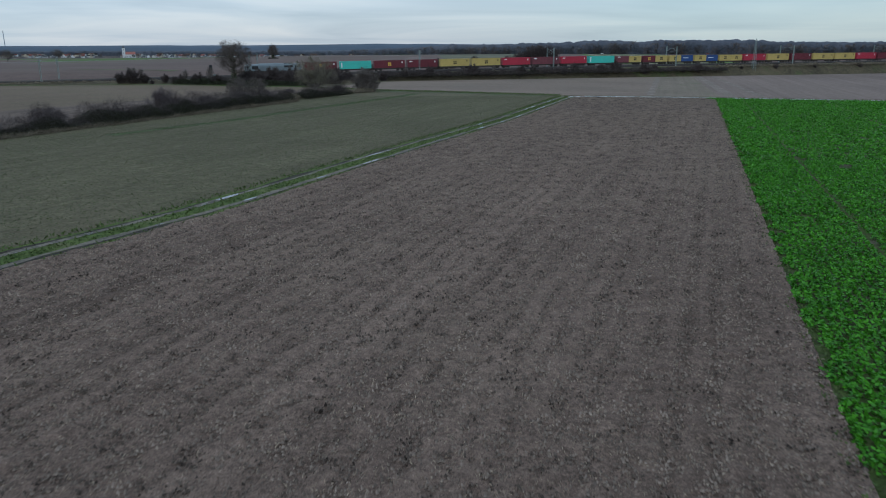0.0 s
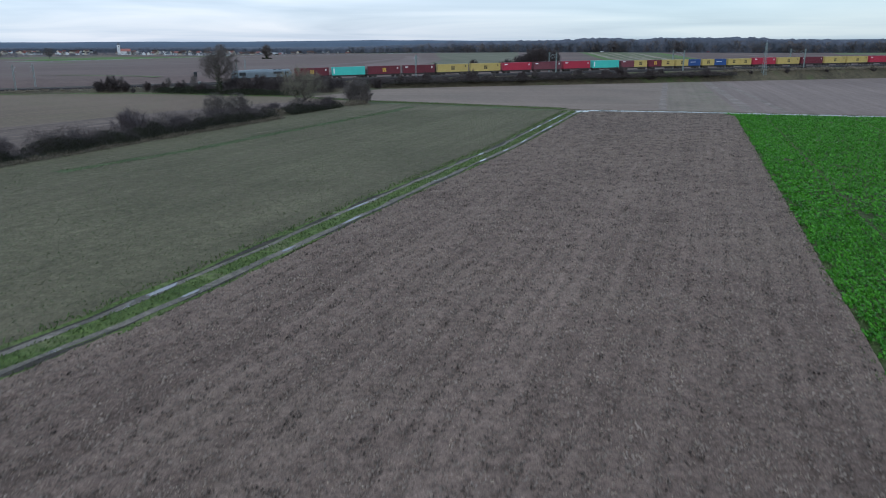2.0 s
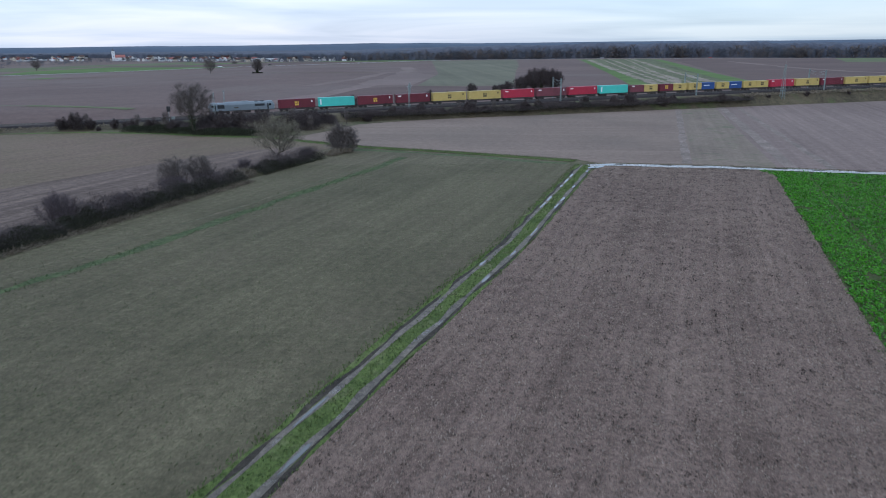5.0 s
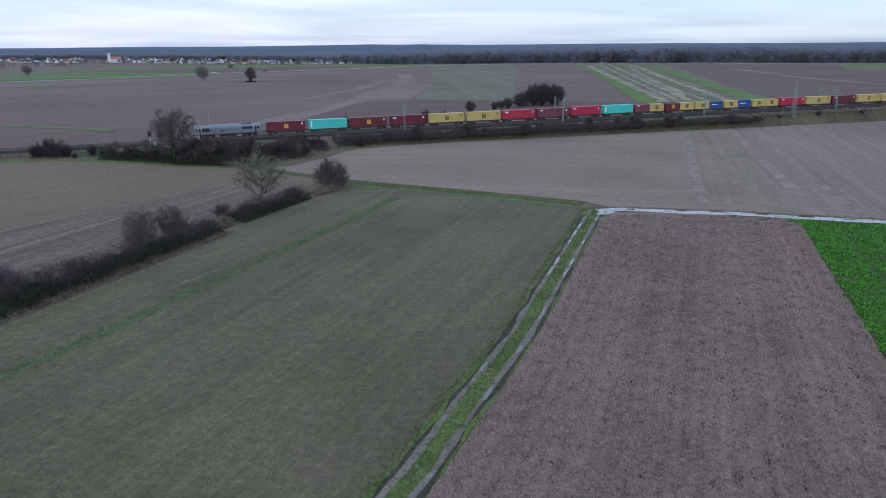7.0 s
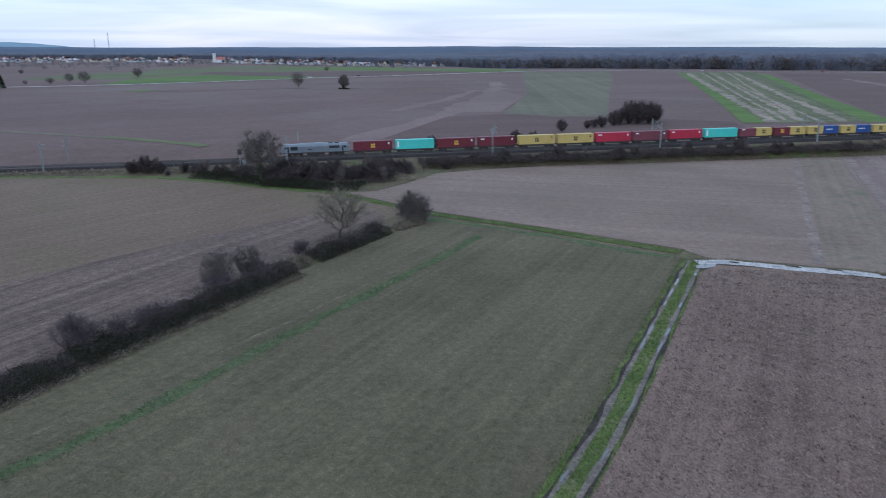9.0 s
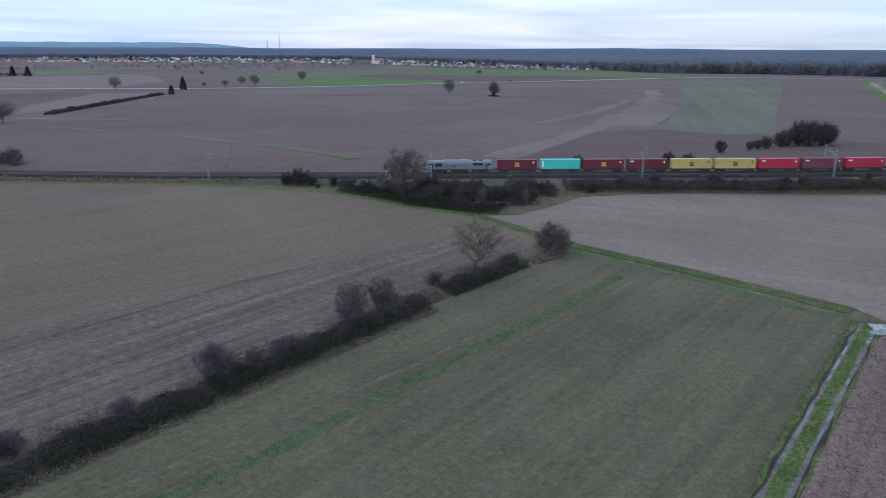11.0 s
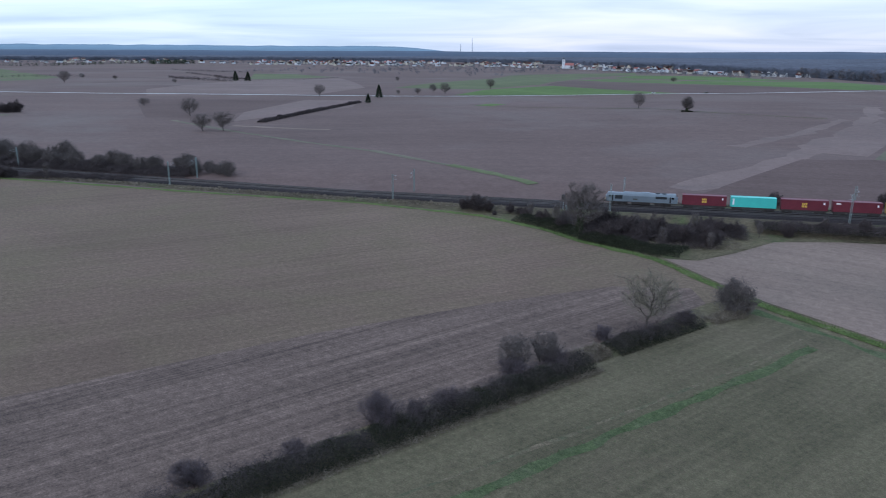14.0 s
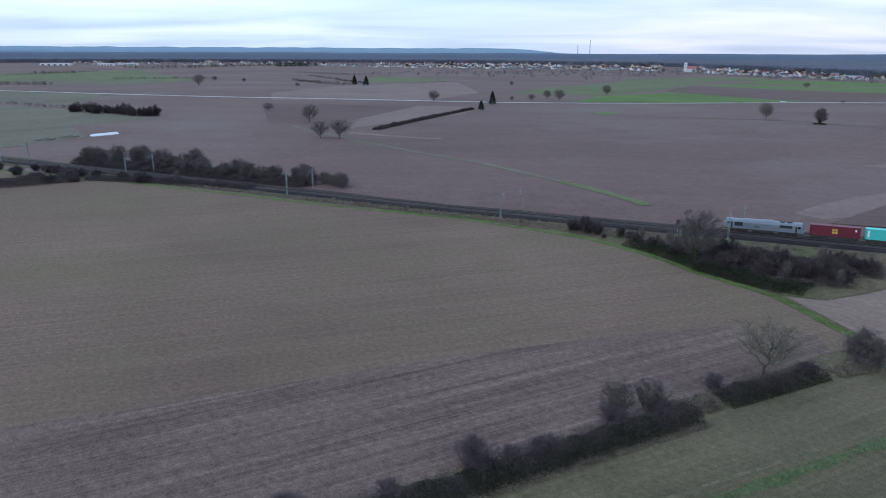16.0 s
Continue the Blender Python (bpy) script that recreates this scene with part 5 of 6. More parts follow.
# lone trees out in the fields
lone = bare_tree("field_tree", "bare round-crowned tree standing alone in ploughed land", 10.5, 11.0, 81, bole=0.14, limbs=12, tw=0.022, density=1.5, group="lone field trees")
put(lone, -182, 630, 0, 1.2)
for k, (x, y, sz, tl) in enumerate(((-446, 861, 1.0, 1), (-461, 756, 0.8, 1), (-436, 743, 1.0, 1), (-519, 632, 1.0, 1), (-335, 350, 1.0, 0.95), (-346, 344, 1.0, 0.85), (-435, 405, 1.1, 1), (-543, 443, 0.8, 0.7), (-1021, 649, 1.3, 1.1), (-458, 721, 0.7, 0.8), (-473, 706, 0.4, 1), (-1401, 902, 1.0, 0.8), (-870, 720, 0.6, 0.8), (-700, 1010, 0.6, 1), (-1240, 870, 0.8, 0.8), (-390, 1460, 1.0, 0.8))):
    again(lone, x, y, 37 * k, sz * 1.3, tl * 0.9)
put(bare_tree("ivy_tree", "dark ivy-covered tree standing alone in ploughed land", 11.5, 9.5, 83, bole=0.10, limbs=11, tw=0.045, density=1.8, ivy=5000), -140, 613)
rng = random.Random(12)
for k in range(16):
    again(scrub_bush, -650 + 6 * k + rng.uniform(-3, 3), 322 + 1.6 * k + rng.uniform(-5, 5), 29 * k, rng.uniform(1.4, 2.2), 0.9)
thicket("field_hedge", [(-357, 400), (-380, 455), (-410, 535), (-428, 585)], 2.4, 1.5, 220, TWIG_RED, "low dark hedge running through ploughed land", 38, 0.5)
thicket("tree_foot_scrub", [(-143, 612.2), (-137, 613.8)], 0.9, 0.5, 90, BRAMBLE, "dark scrub round a tree's foot", 39, 0.4)


def conifer(h, w, seed):
    rng_ = np.random.default_rng(seed)
    t = thing("conifer", "dark narrow evergreen conifer beside a field hedge", "tree", "conifers in the fields")
    stuff_mesh("trunk", *branch_tubes([(np.array([0, 0, -0.3]), np.array([0, 0, h * 0.9]), 0.2, 0.05)]), BARK, t)
    n = 2600
    u = rng_.uniform(0.04, 1, n) ** 0.8
    ang = rng_.uniform(0, 2 * math.pi, n)
    r = w * 0.5 * (1 - u) ** 0.7 * (0.75 + 0.25 * np.sin(u * 60)) * rng_.uniform(0.5, 1.05, n)
    p0 = np.stack([r * np.cos(ang), r * np.sin(ang), u * h], 1)
    p1 = p0 + np.stack([np.cos(ang) * 0.5, np.sin(ang) * 0.5, rng_.uniform(-0.4, 0.3, n)], 1)
    stuff_mesh("crown", *blades(rng_, p0, p1, 0.42), CONIFER, t)
    return t


fir = put(conifer(13.0, 9.0, 91), -449.0, 642.0)
again(fir, -417.0, 585.0, 40, 0.8, 0.8)
again(fir, -862, 822, 80, 1.25, 0.9)
again(fir, -842, 828, 120, 1.25, 0.85)


# ---- the distance ----
WALLS = [plain("pale_render", (0.50, 0.49, 0.47), 0.85, vary=0.1, scale=0.3), plain("cream_render", (0.50, 0.45, 0.36), 0.85, vary=0.1, scale=0.3), plain("white_render", (0.62, 0.63, 0.64), 0.85, vary=0.06, scale=0.3)]
ROOFS = [plain("red_tiles", (0.33, 0.125, 0.105), 0.8, vary=0.2, scale=0.5), plain("brown_tiles", (0.14, 0.085, 0.070), 0.8, vary=0.2, scale=0.5), plain("slate", (0.075, 0.08, 0.095), 0.6, vary=0.2, scale=0.5)]
PANE = plain("far_window", (0.03, 0.035, 0.045), 0.15, spec=0.7)
SHEET_METAL = plain("pale_sheet_metal", (0.60, 0.62, 0.64), 0.5, 0.2, vary=0.1)


def house(w, l, h, pitch, wall, roof, word):
    t = thing("house", f"{word} village house with a pitched roof", "house", "village houses")
    bm = box(-w / 2, w / 2, -l / 2, l / 2, -1.5, h)
    for y in (-l / 2, l / 2):
        vs = [bm.verts.new(v) for v in ((-w / 2, y, h), (w / 2, y, h), (0, y, h + pitch))]
        bm.faces.new(vs)
    part("wall", bm, wall, t)
    bm = bmesh.new()
    for sx in (-1, 1):
        vs = [bm.verts.new(v) for v in ((sx * (w / 2 + 0.5), -l / 2 - 0.4, h - 0.5 * pitch / (w / 2)), (sx * (w / 2 + 0.5), l / 2 + 0.4, h - 0.5 * pitch / (w / 2)), (0, l / 2 + 0.4, h + pitch), (0, -l / 2 - 0.4, h + pitch))]
        f = bm.faces.new(vs)
    bmesh.ops.solidify(bm, geom=bm.faces[:], thickness=0.25)
    r = part("roof", bm, roof, t)
    part("chimney", box(w * 0.1, w * 0.1 + 0.8, -0.4, 0.5, h + pitch * 0.4, h + pitch + 0.9), ROOFS[1], r)
    return t


HOUSES = [house(9, 12, 5.6, 4.0, WALLS[2], ROOFS[0], "white-walled red-roofed"), house(10, 14, 6.0, 4.5, WALLS[1], ROOFS[1], "cream-walled brown-roofed"), house(9, 11, 5.2, 3.6, WALLS[0], ROOFS[2], "pale-walled slate-roofed"), house(11, 18, 4.5, 3.0, WALLS[2], ROOFS[2], "long white slate-roofed")]
ARC = [(-3050, 1220), (-2930, 1480), (-2500, 1930), (-2100, 1950), (-1743, 2110), (-1452, 2270), (-1187, 2342), (-1007, 2317), (-868, 2230), (-514, 2057), (-210, 1905)]
rng = random.Random(4)
for k, h in enumerate(HOUSES):
    put(h, -900 + 45 * k, 2270 - 20 * k, 20 + 30 * k)
for x, y, nx_, ny_ in along(ARC, 6.0):
    if rng.random() < (0.97 if -2100 < x < -650 else 0.7 if x > -650 else 0.4):
        d = rng.uniform(0, 1) ** 1.3 * (800 if x < -700 else 160) - 10
        again(HOUSES[rng.choice((0, 0, 1, 1, 2, 3))], x - nx_ * d, y - ny_ * d, rng.choice((0, 90)) + rng.uniform(-25, 25), rng.uniform(0.8, 1.25))


def church(x, y):
    t = thing("church", "white church with a square tower and dark cap in the village", "church")
    tower = part("tower", box(-4, 4, -4, 4, -1.5, 27, 0.2), WALLS[2], t)
    bm = bmesh.new()
    bmesh.ops.create_cone(bm, cap_ends=True, segments=4, radius1=6.0, radius2=0.1, depth=8, matrix=pose(0, 0, 31, 0, 0, 45))
    part("tower_roof", bm, ROOFS[2], t)
    for z in (12, 21):
        for y_ in (-4.05, 4.02):
            part("window", box(-0.8, 0.8, y_, y_ + 0.03, z, z + 2.6), PANE, tower)
    part("nave", box(4, 30, -7, 7, -1.5, 10), WALLS[2], t)
    bm = bmesh.new()
    vs = [bm.verts.new(v) for v in ((4, -7.6, 9.6), (30.4, -7.6, 9.6), (30.4, 7.6, 9.6), (4, 7.6, 9.6), (4, 0, 17), (30.4, 0, 17))]
    for f in ((0, 1, 5, 4), (2, 3, 4, 5), (0, 4, 3), (1, 2, 5)):
        bm.faces.new([vs[i] for i in f])
    part("roof", bm, ROOFS[0], t)
    return put(t, x, y, 20, 1.1)


church(-1000, 2330)


def shed(x, y, w, l, h, turn):
    t = thing("industrial_shed", "long pale flat-roofed shed at the village edge", "shed", "industrial sheds")
    part("wall", box(-l / 2, l / 2, -w / 2, w / 2, -1.5, h), SHEET_METAL, t)
    part("roof", box(-l / 2 - 0.4, l / 2 + 0.4, -w / 2 - 0.4, w / 2 + 0.4, h, h + 0.7, 0.1), WALLS[2], t)
    for k in range(5):
        part("loading_door", box(-l / 2 + l * (k + 0.3) / 5, -l / 2 + l * (k + 0.7) / 5, -w / 2 - 0.06, -w / 2 - 0.02, 0, h * 0.6), PANE, t)
    return put(t, x, y, turn)


for x, y, l in ((-3020, 1190, 115), (-2900, 1330, 60), (-2880, 1420, 50), (-470, 2080, 60)):
    shed(x, y, 25, l, 7.5, 40)
for x, y in ((-950, 2280), (-1060, 2300), (-700, 2130)):
    again(lone, x, y, 0, 1.2)

# plastic-covered heap and dark heaps in a meadow
t = thing("covered_heap", "long low heap under pale plastic sheeting in a field", "heap")
bm = bmesh.new()
prof = [(-2.6, 0), (-1.6, 0.9), (0, 1.3), (1.6, 0.9), (2.6, 0)]
rings = [[bm.verts.new((v * k, u + 0.3 * math.sin(u), z * k - 0.1)) for v, z in prof] for u, k in [(-9, 0.3)] + [(q, 1 + 0.08 * math.sin(q * 1.7)) for q in range(-8, 9, 2)] + [(9, 0.3)]]
for a, b in zip(rings, rings[1:]):
    for i in range(4):
        bm.faces.new((a[i], a[i + 1], b[i + 1], b[i]))
part("sheeting", bm, SHEET_METAL, t)
put(t, -459, 263, 8)
for x, y in ((-462, 243), (-458, 228)):
    t = thing("soil_heap", "low dark heap of earth in a meadow", "heap", "soil heaps")
    bm = bmesh.new()
    bmesh.ops.create_icosphere(bm, subdivisions=3, radius=1.0)
    for v in bm.verts:
        v.co = Vector((v.co.x * 3, v.co.y * 6, max(-0.1, v.co.z * 1.4))) * (1 + 0.25 * noise.noise(v.co * 2))
    part("heap", bm, MUD, t)
    put(t, x, y, 0)


# woods
def woods(name, spots, label, material, seed, low=16.0, high=24.0, tris=34):
    rng_ = np.random.default_rng(seed)
    B, T_, W = [], [], []
    for x, y in spots:
        h = rng_.uniform(low, high)
        z = land(x, y)
        m = tris
        r = h * 0.28
        a = np.stack([x + rng_.normal(size=m) * r * 0.6, y + rng_.normal(size=m) * r * 0.55, z + rng_.uniform(0, 0.75, m) * h], 1)
        b = a + np.stack([rng_.normal(size=m) * r * 0.6, rng_.normal(size=m) * r * 0.6, rng_.uniform(0.1, 0.28, m) * h], 1)
        b[:, 2] = np.minimum(b[:, 2], z + h)
        B.append(a)
        T_.append(b)
        W.append(rng_.uniform(0.012, 0.030, m) * h)
    return tagged(stuff_mesh(name, *blades(rng_, np.concatenate(B), np.concatenate(T_), np.concatenate(W)), material), label, "woods", kind="stuff")


rng = random.Random(21)
AZ = [-45, -27, -16, -4, 1, 6, 14, 25, 36, 45, 55, 80]
FRONT = [1700, 1550, 1350, 1560, 1560, 1900, 2500, 3300, 3650, 3750, 3850, 3850]


def wood_front(az):
    """Distance of the woods' near edge by bearing, in degrees from y towards -x."""
    return float(np.interp(az, AZ, FRONT)) + 45 * noise.noise(Vector((az * 0.7, 3, 0)))


def wood_top(az):
    return float(np.interp(az, [-45, 0, 8, 20], [31, 30, 22, 20]))


def bearing(az, r):
    return -r * math.sin(radians(az)), r * math.cos(radians(az))


# leafless crowns merging into one lumpy canopy
verts, faces, depth = [], [], [0.0, 6.0] + [6 + v for v in steps(2300, 12, 1.06)[1:]]
cols = np.arange(-46, 80.01, 0.16)
for i, az in enumerate(cols):
    r0, top = wood_front(az), wood_top(az)
    for j, dd in enumerate(depth):
        r = min(r0 + dd, 4520.0)
        x, y = bearing(az, r)
        lump = noise.noise(Vector((x / 16, y / 26, 0))) + 0.5 * noise.noise(Vector((x / 7, y / 12, 4))) + 1.2 * noise.noise(Vector((x / 120, y / 160, 9)))
        verts.append((x, y, land(x, y) + (0 if j == 0 else top * (0.80 + 0.13 * lump) * (0.8 if j == 1 else 1.0))))
    if i:
        k = len(depth)
        faces += [((i - 1) * k + j, (i - 1) * k + j + 1, i * k + j + 1, i * k + j) for j in range(k - 1)]
tagged(raw("far_woods", verts, faces, HAZED_CANOPY, smooth=True), "wide belt of leafless woods on the horizon, coloured blue-grey for haze", "woods", kind="stuff")
spots = []
for az in np.arange(-46, 80, 0.09):
    r = wood_front(az) - rng.uniform(-14, 10)
    spots.append(bearing(az, r))
woods("wood_edge", [q for q in spots if q[0] < 60 or rng.random() < 0.75], "leafless trees along the wood's edge, tinted grey-blue for haze", HAZED_WOODS, 5, 15, 23, 46)
woods("wood_edge", [q for q in spots if q[0] > -250 and rng.random() < 0.5], "paler leafless trees along the wood's edge", TWIG, 10, 13, 26, 60)
spots = [(-2420 + 130 * rng.random(), 1730 + 170 * rng.random()) for k in range(90)]
woods("dark_wood", spots, "dark evergreen wood beside the village", CONIFER, 7, 13, 20, 40)
spots = [(-3110 + 50 * rng.random(), 1400 + 90 * rng.random()) for k in range(30)]
woods("dark_wood", spots, "dark evergreens beside pale sheds", CONIFER, 11, 14, 22, 40)
spots = []
for x, y, nx_, ny_ in along(ARC + [(-1000, 2330), (-1700, 2150)], 3.4):
    d = rng.uniform(0, 1) ** 1.3 * (820 if x < -700 else 180) - 12
    spots.append((x - nx_ * d, y - ny_ * d))
woods("village_trees", spots, "garden trees among the village houses", HAZED_WOODS, 8, 7, 12, 40)
LINES = (((-1330, 1053), (-954, 833), 6), ((-954, 833), (-839, 793), 7), ((-1706, 1342), (-1458, 1363), 6), ((-1300, 1150), (-900, 880), 5), ((-1967, 668), (-2159, 976), 6), ((-1375, 486), (-1230, 515), 8), ((-1609, 779), (-1491, 942), 7), ((-825, 799), (-835, 924), 2.5), ((-835, 924), (-1029, 1246), 2), ((-820, 304), (-683, 330), 4), ((-2080, 780), (-2060, 880), 10), ((-1500, 1230), (-1250, 1120), 5))
for k, (a, b, h) in enumerate(LINES):
    spots = [(x + rng.uniform(-3, 3), y + rng.uniform(-5, 5)) for x, y, _, _ in along((a, b), 3.5)]
    woods("far_hedgerow", spots, "far leafless hedgerow across the fields", TWIG_RED, 20 + k, 0.5 * h, h, 40)
spots = [(x + rng.uniform(-9, 9), y + rng.uniform(-9, 9)) for x, y, _, _ in along([(-2480, 1210), (-2341, 1357), (-2440, 1600), (-2476, 1795)], 5.0)]
woods("dark_tree_belt", spots, "dark belt of trees before the village", CONIFER, 40, 8, 13, 40)

# hills on the skyline; distance haze is mixed into the hills' pale blue
HAZED_HILL = plain("far_hills", (0.185, 0.265, 0.325), 1.0, vary=0.10, scale=0.004)
# wooded ridge: its blue-grey base colour carries the haze of distance
HAZED_RIDGE = plain("far_wooded_ridge", (0.080, 0.102, 0.138), 1.0, vary=0.15, scale=0.004)


def skyline(r, height, a0, a1, material, label):
    verts, faces, n = [], [], 200
    for i in range(n + 1):
        az = a0 + (a1 - a0) * i / n
        for dr, k in ((0, -0.4), (60, 0.6), (110, 1.0), (180, -0.4)):
            verts.append((*bearing(az, r + dr), k * height(az)))
        if i:
            faces += [((i - 1) * 4 + j, i * 4 + j, i * 4 + j + 1, (i - 1) * 4 + j + 1) for j in range(3)]
    return tagged(raw("backdrop", verts, faces, material, smooth=True), label, "hills", kind="structure")


skyline(4500, lambda a: np.interp(a, [5, 30], [40, 30]) + 4 * noise.noise(Vector((a * 0.1, 0, 0))) + 2.5 * noise.noise(Vector((a * 0.5, 1, 0))), -75, 85, HAZED_RIDGE, "wooded ridge along the skyline, coloured blue-grey for haze")
skyline(4780, lambda a: 10 + 49 * smooth(29, 37, a) * (1 + 0.10 * noise.noise(Vector((a * 0.22, 4, 0)))) + 4 * noise.noise(Vector((a * 0.8, 2, 0))), 20, 88, HAZED_HILL, "hills far beyond the village, coloured pale blue for haze")

# power station far off, its concrete colour paled to blue-grey for haze
STACK = plain("hazy_concrete", (0.30, 0.35, 0.41), 0.9, vary=0.1)
t = thing("power_station", "power station with two slim chimneys far off, paled for haze", "power station")
for x, h in ((0, 118), (-72, 84)):
    part("chimney", add_rod(bmesh.new(), (x, 0, 0), (x, 0, h), 2.3, 1.6, 10), STACK, t)
part("boiler_house", box(-92, -66, -12, 12, 0, 34), STACK, t)
part("turbine_hall", box(-46, 24, -12, 12, 0, 30), STACK, t)
t.matrix_basis = pose(-2343, 3988, -9, 0, 0, 28)


def car(paint, word, x, y, turn):
    t = thing("car", f"{word} car driving height on the country road", "car", "cars on the road")
    part("body", box(-2.2, 2.2, -0.9, 0.9, 0.3, 0.95, 0.12), paint, t)
    part("cabin", box(-1.3, 1.1, -0.8, 0.8, 0.93, 1.5, 0.18), PANE, t)
    for wx in (-1.4, 1.4):
        for wy in (-0.85, 0.75):
            part("wheel", add_rod(bmesh.new(), (wx, wy, 0.32), (wx, wy + 0.12, 0.32), 0.32, sides=12), LOCO_DARK, t)
    put(t, x, y, turn, 1, 1, land(x, y) + 0.52)
    t["label"] = f"small {word} car on the country road"


car(MARK_WHITE, "white", -236, 841.5, 38)
car(MARK_DARK, "dark", -190, 876.5, 38)
car(MARK_WHITE, "white", 250, 1164, 6)
car(RED, "red", 420, 1177, 3)


# ---- close ground cover ----
nrng = np.random.default_rng(17)


def scatter_crop(name, n, y0, y1, width, size, seed, lift, start=0.0):
    """Leaves of a sown crop in rows that follow the field's edge."""
    g = np.random.default_rng(seed)
    y = g.uniform(y0, y1, n)
    off = start + g.uniform(0, 1, n) ** 1.2 * width
    row = 0.50
    off = np.floor(off / row) * row + g.normal(size=n) * 0.10 + 0.15
    y = np.round(y / 0.36) * 0.36 + 0.36 * np.sin(off * 37.0) + g.normal(size=n) * 0.11   # plants along the row
    x = np.interp(y, [p[1] for p in CROP_EDGE], [p[0] for p in CROP_EDGE]) + off
    lim = np.interp(x, [p[0] for p in PATH_E], [p[1] for p in PATH_E]) - 2.2
    patch = np.sin(x * 0.9 + 1.3 * np.sin(y * 0.31)) * np.sin(y * 0.55 + 1.1 * np.sin(x * 0.23)) + 0.5 * np.sin(x * 0.21 + y * 0.13)
    wheel = np.abs(((off + 3.0) % 18.0) - 9.0) < 0.22
    ragged = 0.15 + 0.4 * np.sin(y * 0.9) * np.sin(y * 0.37 + 1) + 0.25 * np.sin(y * 2.3)
    keep = (y < lim) & (patch > -1.25) & (off > ragged) & ~wheel
    x, y = x[keep], y[keep]
    m = len(x)
    p0 = np.stack([x, y, g.uniform(0.05, 0.22, m) + lift], 1)
    d = g.normal(size=(m, 3)) * np.array([1, 1, 0.45])
    d /= np.linalg.norm(d, axis=1, keepdims=True)
    sz = size * g.uniform(0.6, 1.3, (m, 1))
    p1 = p0 + d * sz
    p1[:, 2] = np.maximum(p1[:, 2], p0[:, 2] - 0.05)
    return tagged(stuff_mesh(name, *blades(g, p0, p1, (sz * 0.36).ravel(), 0.1), LEAF), "bright green broad-leaved crop in sown rows", "crop", kind="stuff")


scatter_crop("leafy_crop", 150000, 10, 75, 30, 0.18, 1, 0.03)
scatter_crop("leafy_crop", 105000, 75, 176, 50, 0.27, 2, 0.03)
scatter_crop("leafy_crop", 84000, 40, 176, 130, 0.42, 3, 0.03, 30)

# straw and clods on the bare soil
n = 70000
y = 6 + 130 * nrng.uniform(0, 1, n) ** 1.9
u = nrng.uniform(0, 1, n)
lo = np.interp(y, [p[1] for p in TRACK], [p[0] for p in TRACK]) + 2.2
hi = np.interp(y, [p[1] for p in CROP_EDGE], [p[0] for p in CROP_EDGE])
x = lo + (hi - lo) * u
p0 = np.stack([x, y, 0.12 + nrng.uniform(0, 0.08, n)], 1)
ang = nrng.uniform(0, 2 * math.pi, n)
ln = nrng.uniform(0.03, 0.14, n) * (1 + y / 300)
p1 = p0 + np.stack([np.cos(ang) * ln, np.sin(ang) * ln, nrng.uniform(0.0, 0.12, n)], 1)
tagged(stuff_mesh("straw", *blades(nrng, p0, p1, 0.012 * (1 + y / 200), 0.1), STRAW), "pale straw scattered over bare soil", "straw", kind="stuff")
n = 230000
y = 5 + 172 * nrng.uniform(0, 1, n) ** 2.0
u = nrng.uniform(0, 1, n)
lo = np.interp(y, [p[1] for p in TRACK], [p[0] for p in TRACK]) + 2.2
hi = np.interp(y, [p[1] for p in CROP_EDGE], [p[0] for p in CROP_EDGE])
ok = y < np.interp(lo + (hi - lo) * u, [p[0] for p in PATH_E], [p[1] for p in PATH_E]) - 1.8
y, u, lo, hi = y[ok], u[ok], lo[ok], hi[ok]
n = len(y)
c = np.stack([lo + (hi - lo) * u, y, np.full(n, 0.12)], 1)
tet = np.array([(1, 0, -0.4), (-0.5, 0.87, -0.4), (-0.5, -0.87, -0.4), (0.1, 0, 0.75), (-0.1, 0.1, 0.7)])
sz = nrng.uniform(0.015, 0.075, (n, 1, 1)) * (1 + y / 200).reshape(-1, 1, 1)
v = c[:, None, :] + (tet[None] + nrng.normal(size=(n, 5, 3)) * 0.2) * sz
f = np.array([(0, 1, 3), (1, 2, 4), (2, 0, 3), (1, 4, 3), (2, 3, 4)])
CLOD = foliage("soil_clods", (0.018, 0.013, 0.011), (0.330, 0.252, 0.206), 0.95, 0.1)
tagged(stuff_mesh("clods", v.reshape(-1, 3), (np.arange(n)[:, None, None] * 5 + f[None]).reshape(-1, 3), CLOD), "loose clods of brown earth", "clods", kind="stuff")


def verge_blades(name, line, left, right, per_m, h, material, label, seed):
    g = np.random.default_rng(seed)
    B, T_ = [], []
    for x, y, nx_, ny_ in along(line, 1.0):
        m = g.poisson(per_m)
        o, a = g.uniform(left, right, m), g.uniform(-0.5, 0.5, m)
        p = np.stack([x + nx_ * o + ny_ * a, y + ny_ * o - nx_ * a, np.full(m, land(x, y) + 0.05)], 1)
        B.append(p)
        T_.append(p + np.stack([g.normal(size=m) * 0.12, g.normal(size=m) * 0.12, g.uniform(0.3, 1.0, m) * h], 1))
    return tagged(stuff_mesh(name, *blades(g, np.concatenate(B), np.concatenate(T_), 0.05), material), label, "grass", kind="stuff")


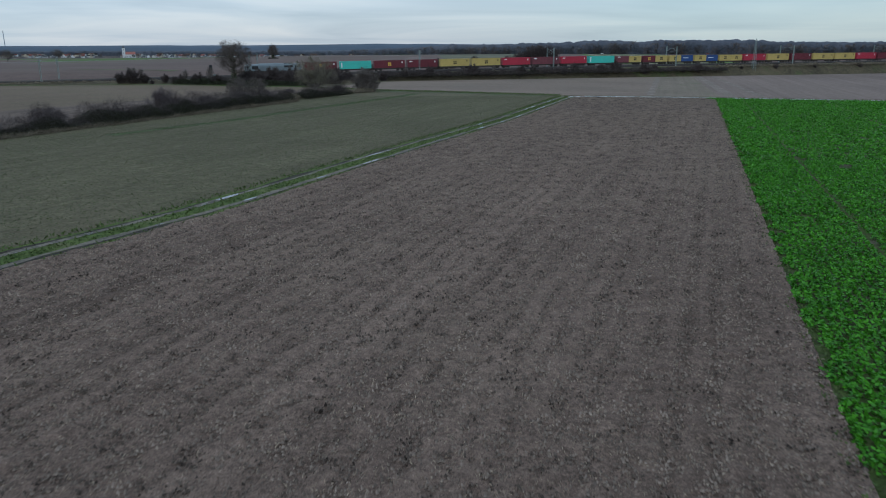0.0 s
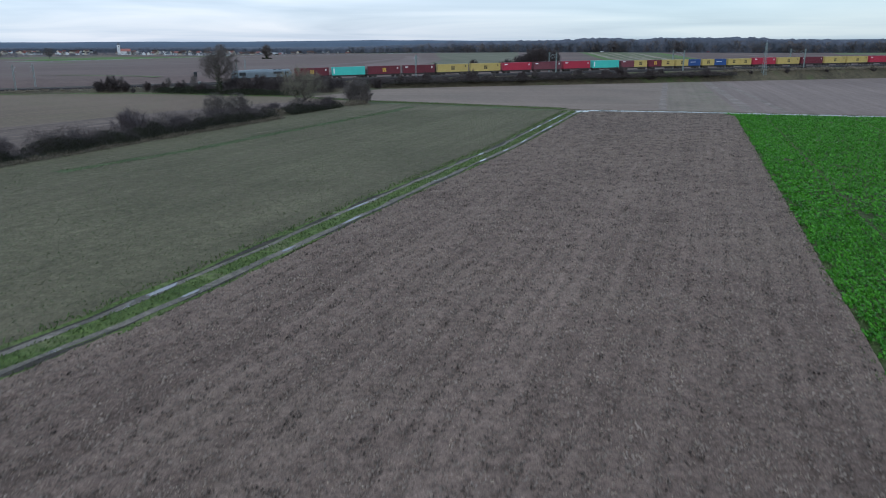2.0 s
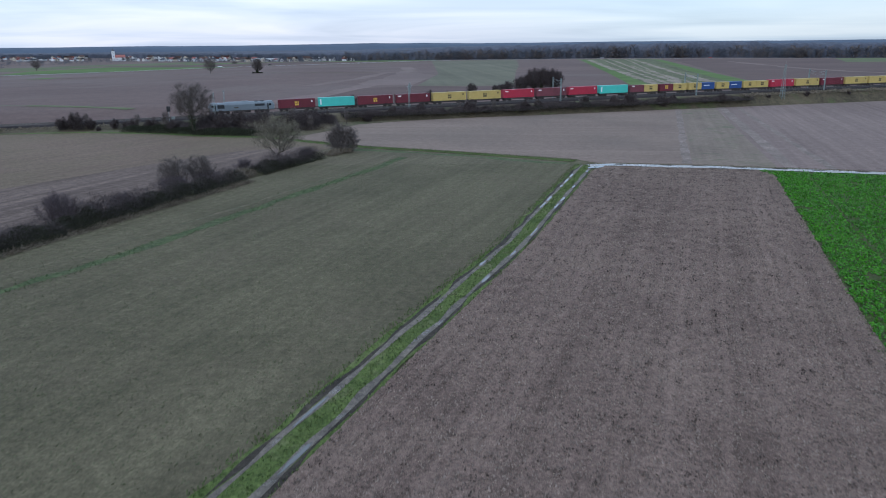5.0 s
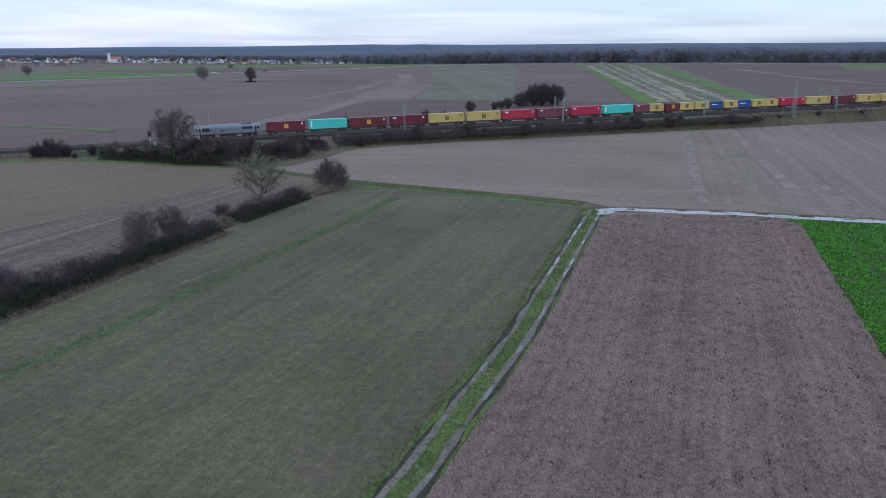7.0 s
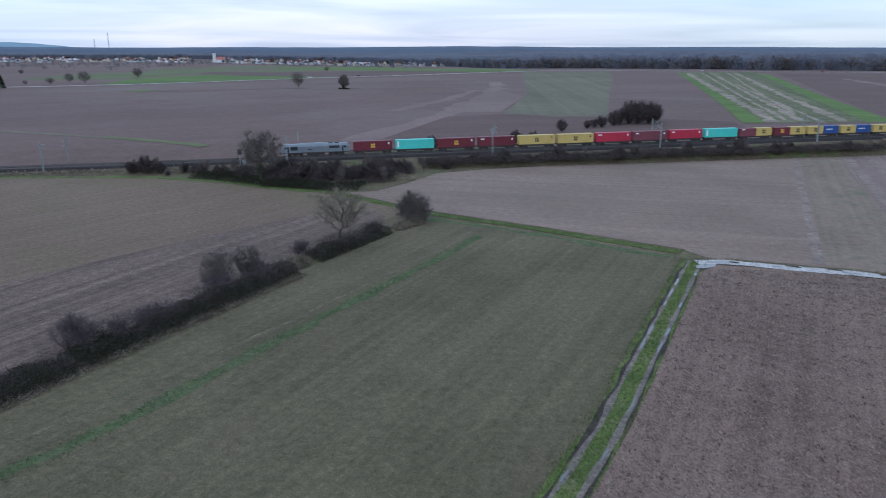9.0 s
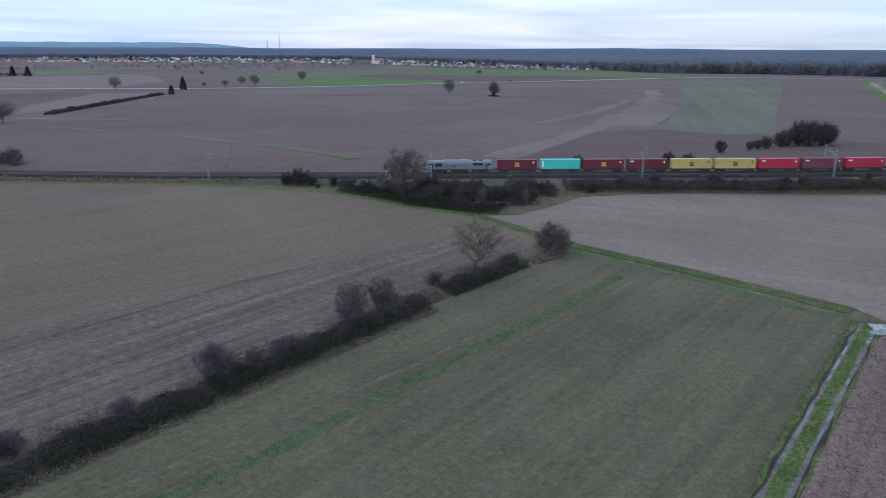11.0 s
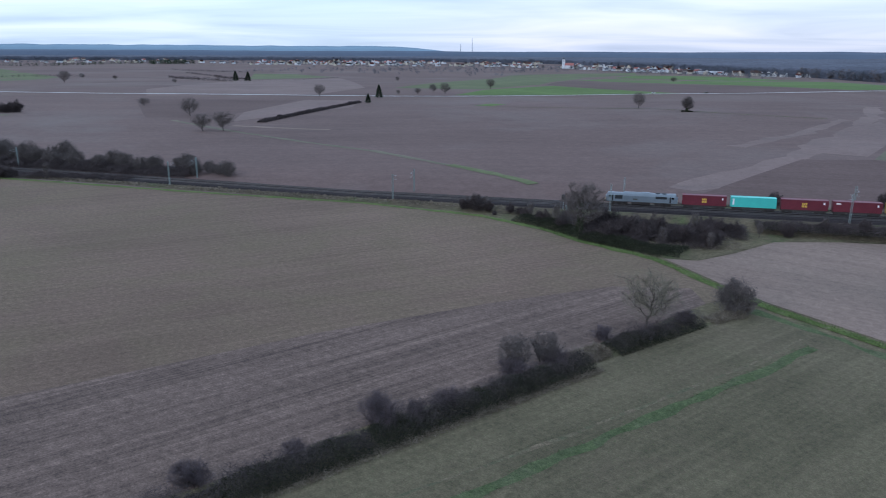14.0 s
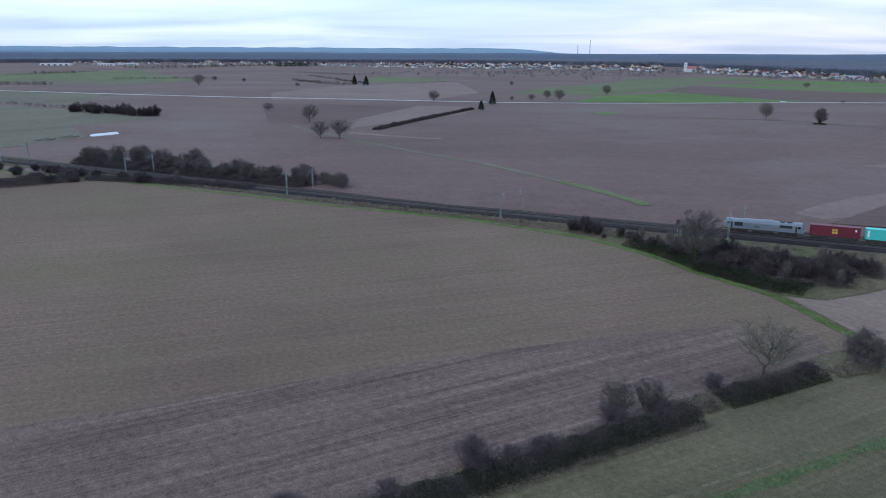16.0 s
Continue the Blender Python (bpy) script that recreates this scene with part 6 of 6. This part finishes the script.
verge_blades("verge_grass", TRACK[1:], -2.7, -1.7, 16, 0.3, BLADES, "tufty green grass along the track", 61)
verge_blades("verge_grass", TRACK[1:], 1.6, 2.1, 6, 0.25, BLADES, "tufty green grass along the track", 62)
verge_blades("crown_grass", TRACK[1:], -0.75, 0.75, 26, 0.22, BLADES, "short grass on the crown of the track", 63)
verge_blades("verge_grass", VERGE, -1.3, 1.4, 26, 0.4, BLADES, "green grass on the verge between fields", 64)
verge_blades("verge_grass", WEST_N[:5], -1.4, 1.2, 26, 0.4, BLADES, "green grass along the brown field", 65)
verge_blades("margin_weeds", [(crop_x(y_), y_) for y_ in (2, 17.5, 31.3, 63.8, 112.5, 130, 164)], -0.5, 0.9, 22, 0.16, BLADES, "sparse weeds along the edge of the green crop", 67)
verge_blades("verge_grass", PATH_E, -2.6, -1.2, 16, 0.35, DEAD, "dry grass beside the wet path", 66)


# tufts of young cereal and bare crumbs over the sown fields
def tufts(name, poly_of, y0, y1, n, size, material, label, seed, up=0.10):
    g = np.random.default_rng(seed)
    y = g.uniform(y0, y1, n)
    lo, hi = poly_of(y)
    x = lo + (hi - lo) * g.uniform(0, 1, n)
    u = x * math.cos(radians(ROW)) - y * math.sin(radians(ROW))
    du = np.round(u / 0.4) * 0.4 + g.normal(size=n) * 0.07 - u
    x, y = x + du * math.cos(radians(ROW)), y - du * math.sin(radians(ROW))
    p0 = np.stack([x, y, np.full(n, 0.04)], 1)
    d = g.normal(size=(n, 3)) * np.array([1, 1, 0.5])
    sz = size * g.uniform(0.5, 1.3, (n, 1))
    p1 = p0 + d * sz
    p1[:, 2] = 0.05 + np.abs(p1[:, 2]) * 0.8
    return tagged(stuff_mesh(name, *blades(g, p0, p1, (sz * 0.3).ravel(), 0.1), material), label, "crop", kind="stuff")


HX, HY = [p[0] + 2.6 for p in HEDGE[::-1]], [p[1] for p in HEDGE[::-1]]
CEREAL_TUFT = foliage("cereal_tufts", (0.058, 0.076, 0.034), (0.118, 0.132, 0.068))
tufts("cereal_tufts", lambda y: (np.interp(y, HY, HX), np.interp(y, [p[1] for p in TRACK], [p[0] for p in TRACK]) - 3), 20, 184, 130000, 0.085, CEREAL_TUFT, "sparse tufts of young winter cereal in rows", 71)
verge_blades("lush_blades", [(-46, 100), (-36.7, 117.5), (-25.5, 146.5), (-12.4, 178.5), (-7.0, 194)], -1.3, 1.4, 20, 0.12, LUSH_BLADES, "brighter green cereal blades in a band", 73)
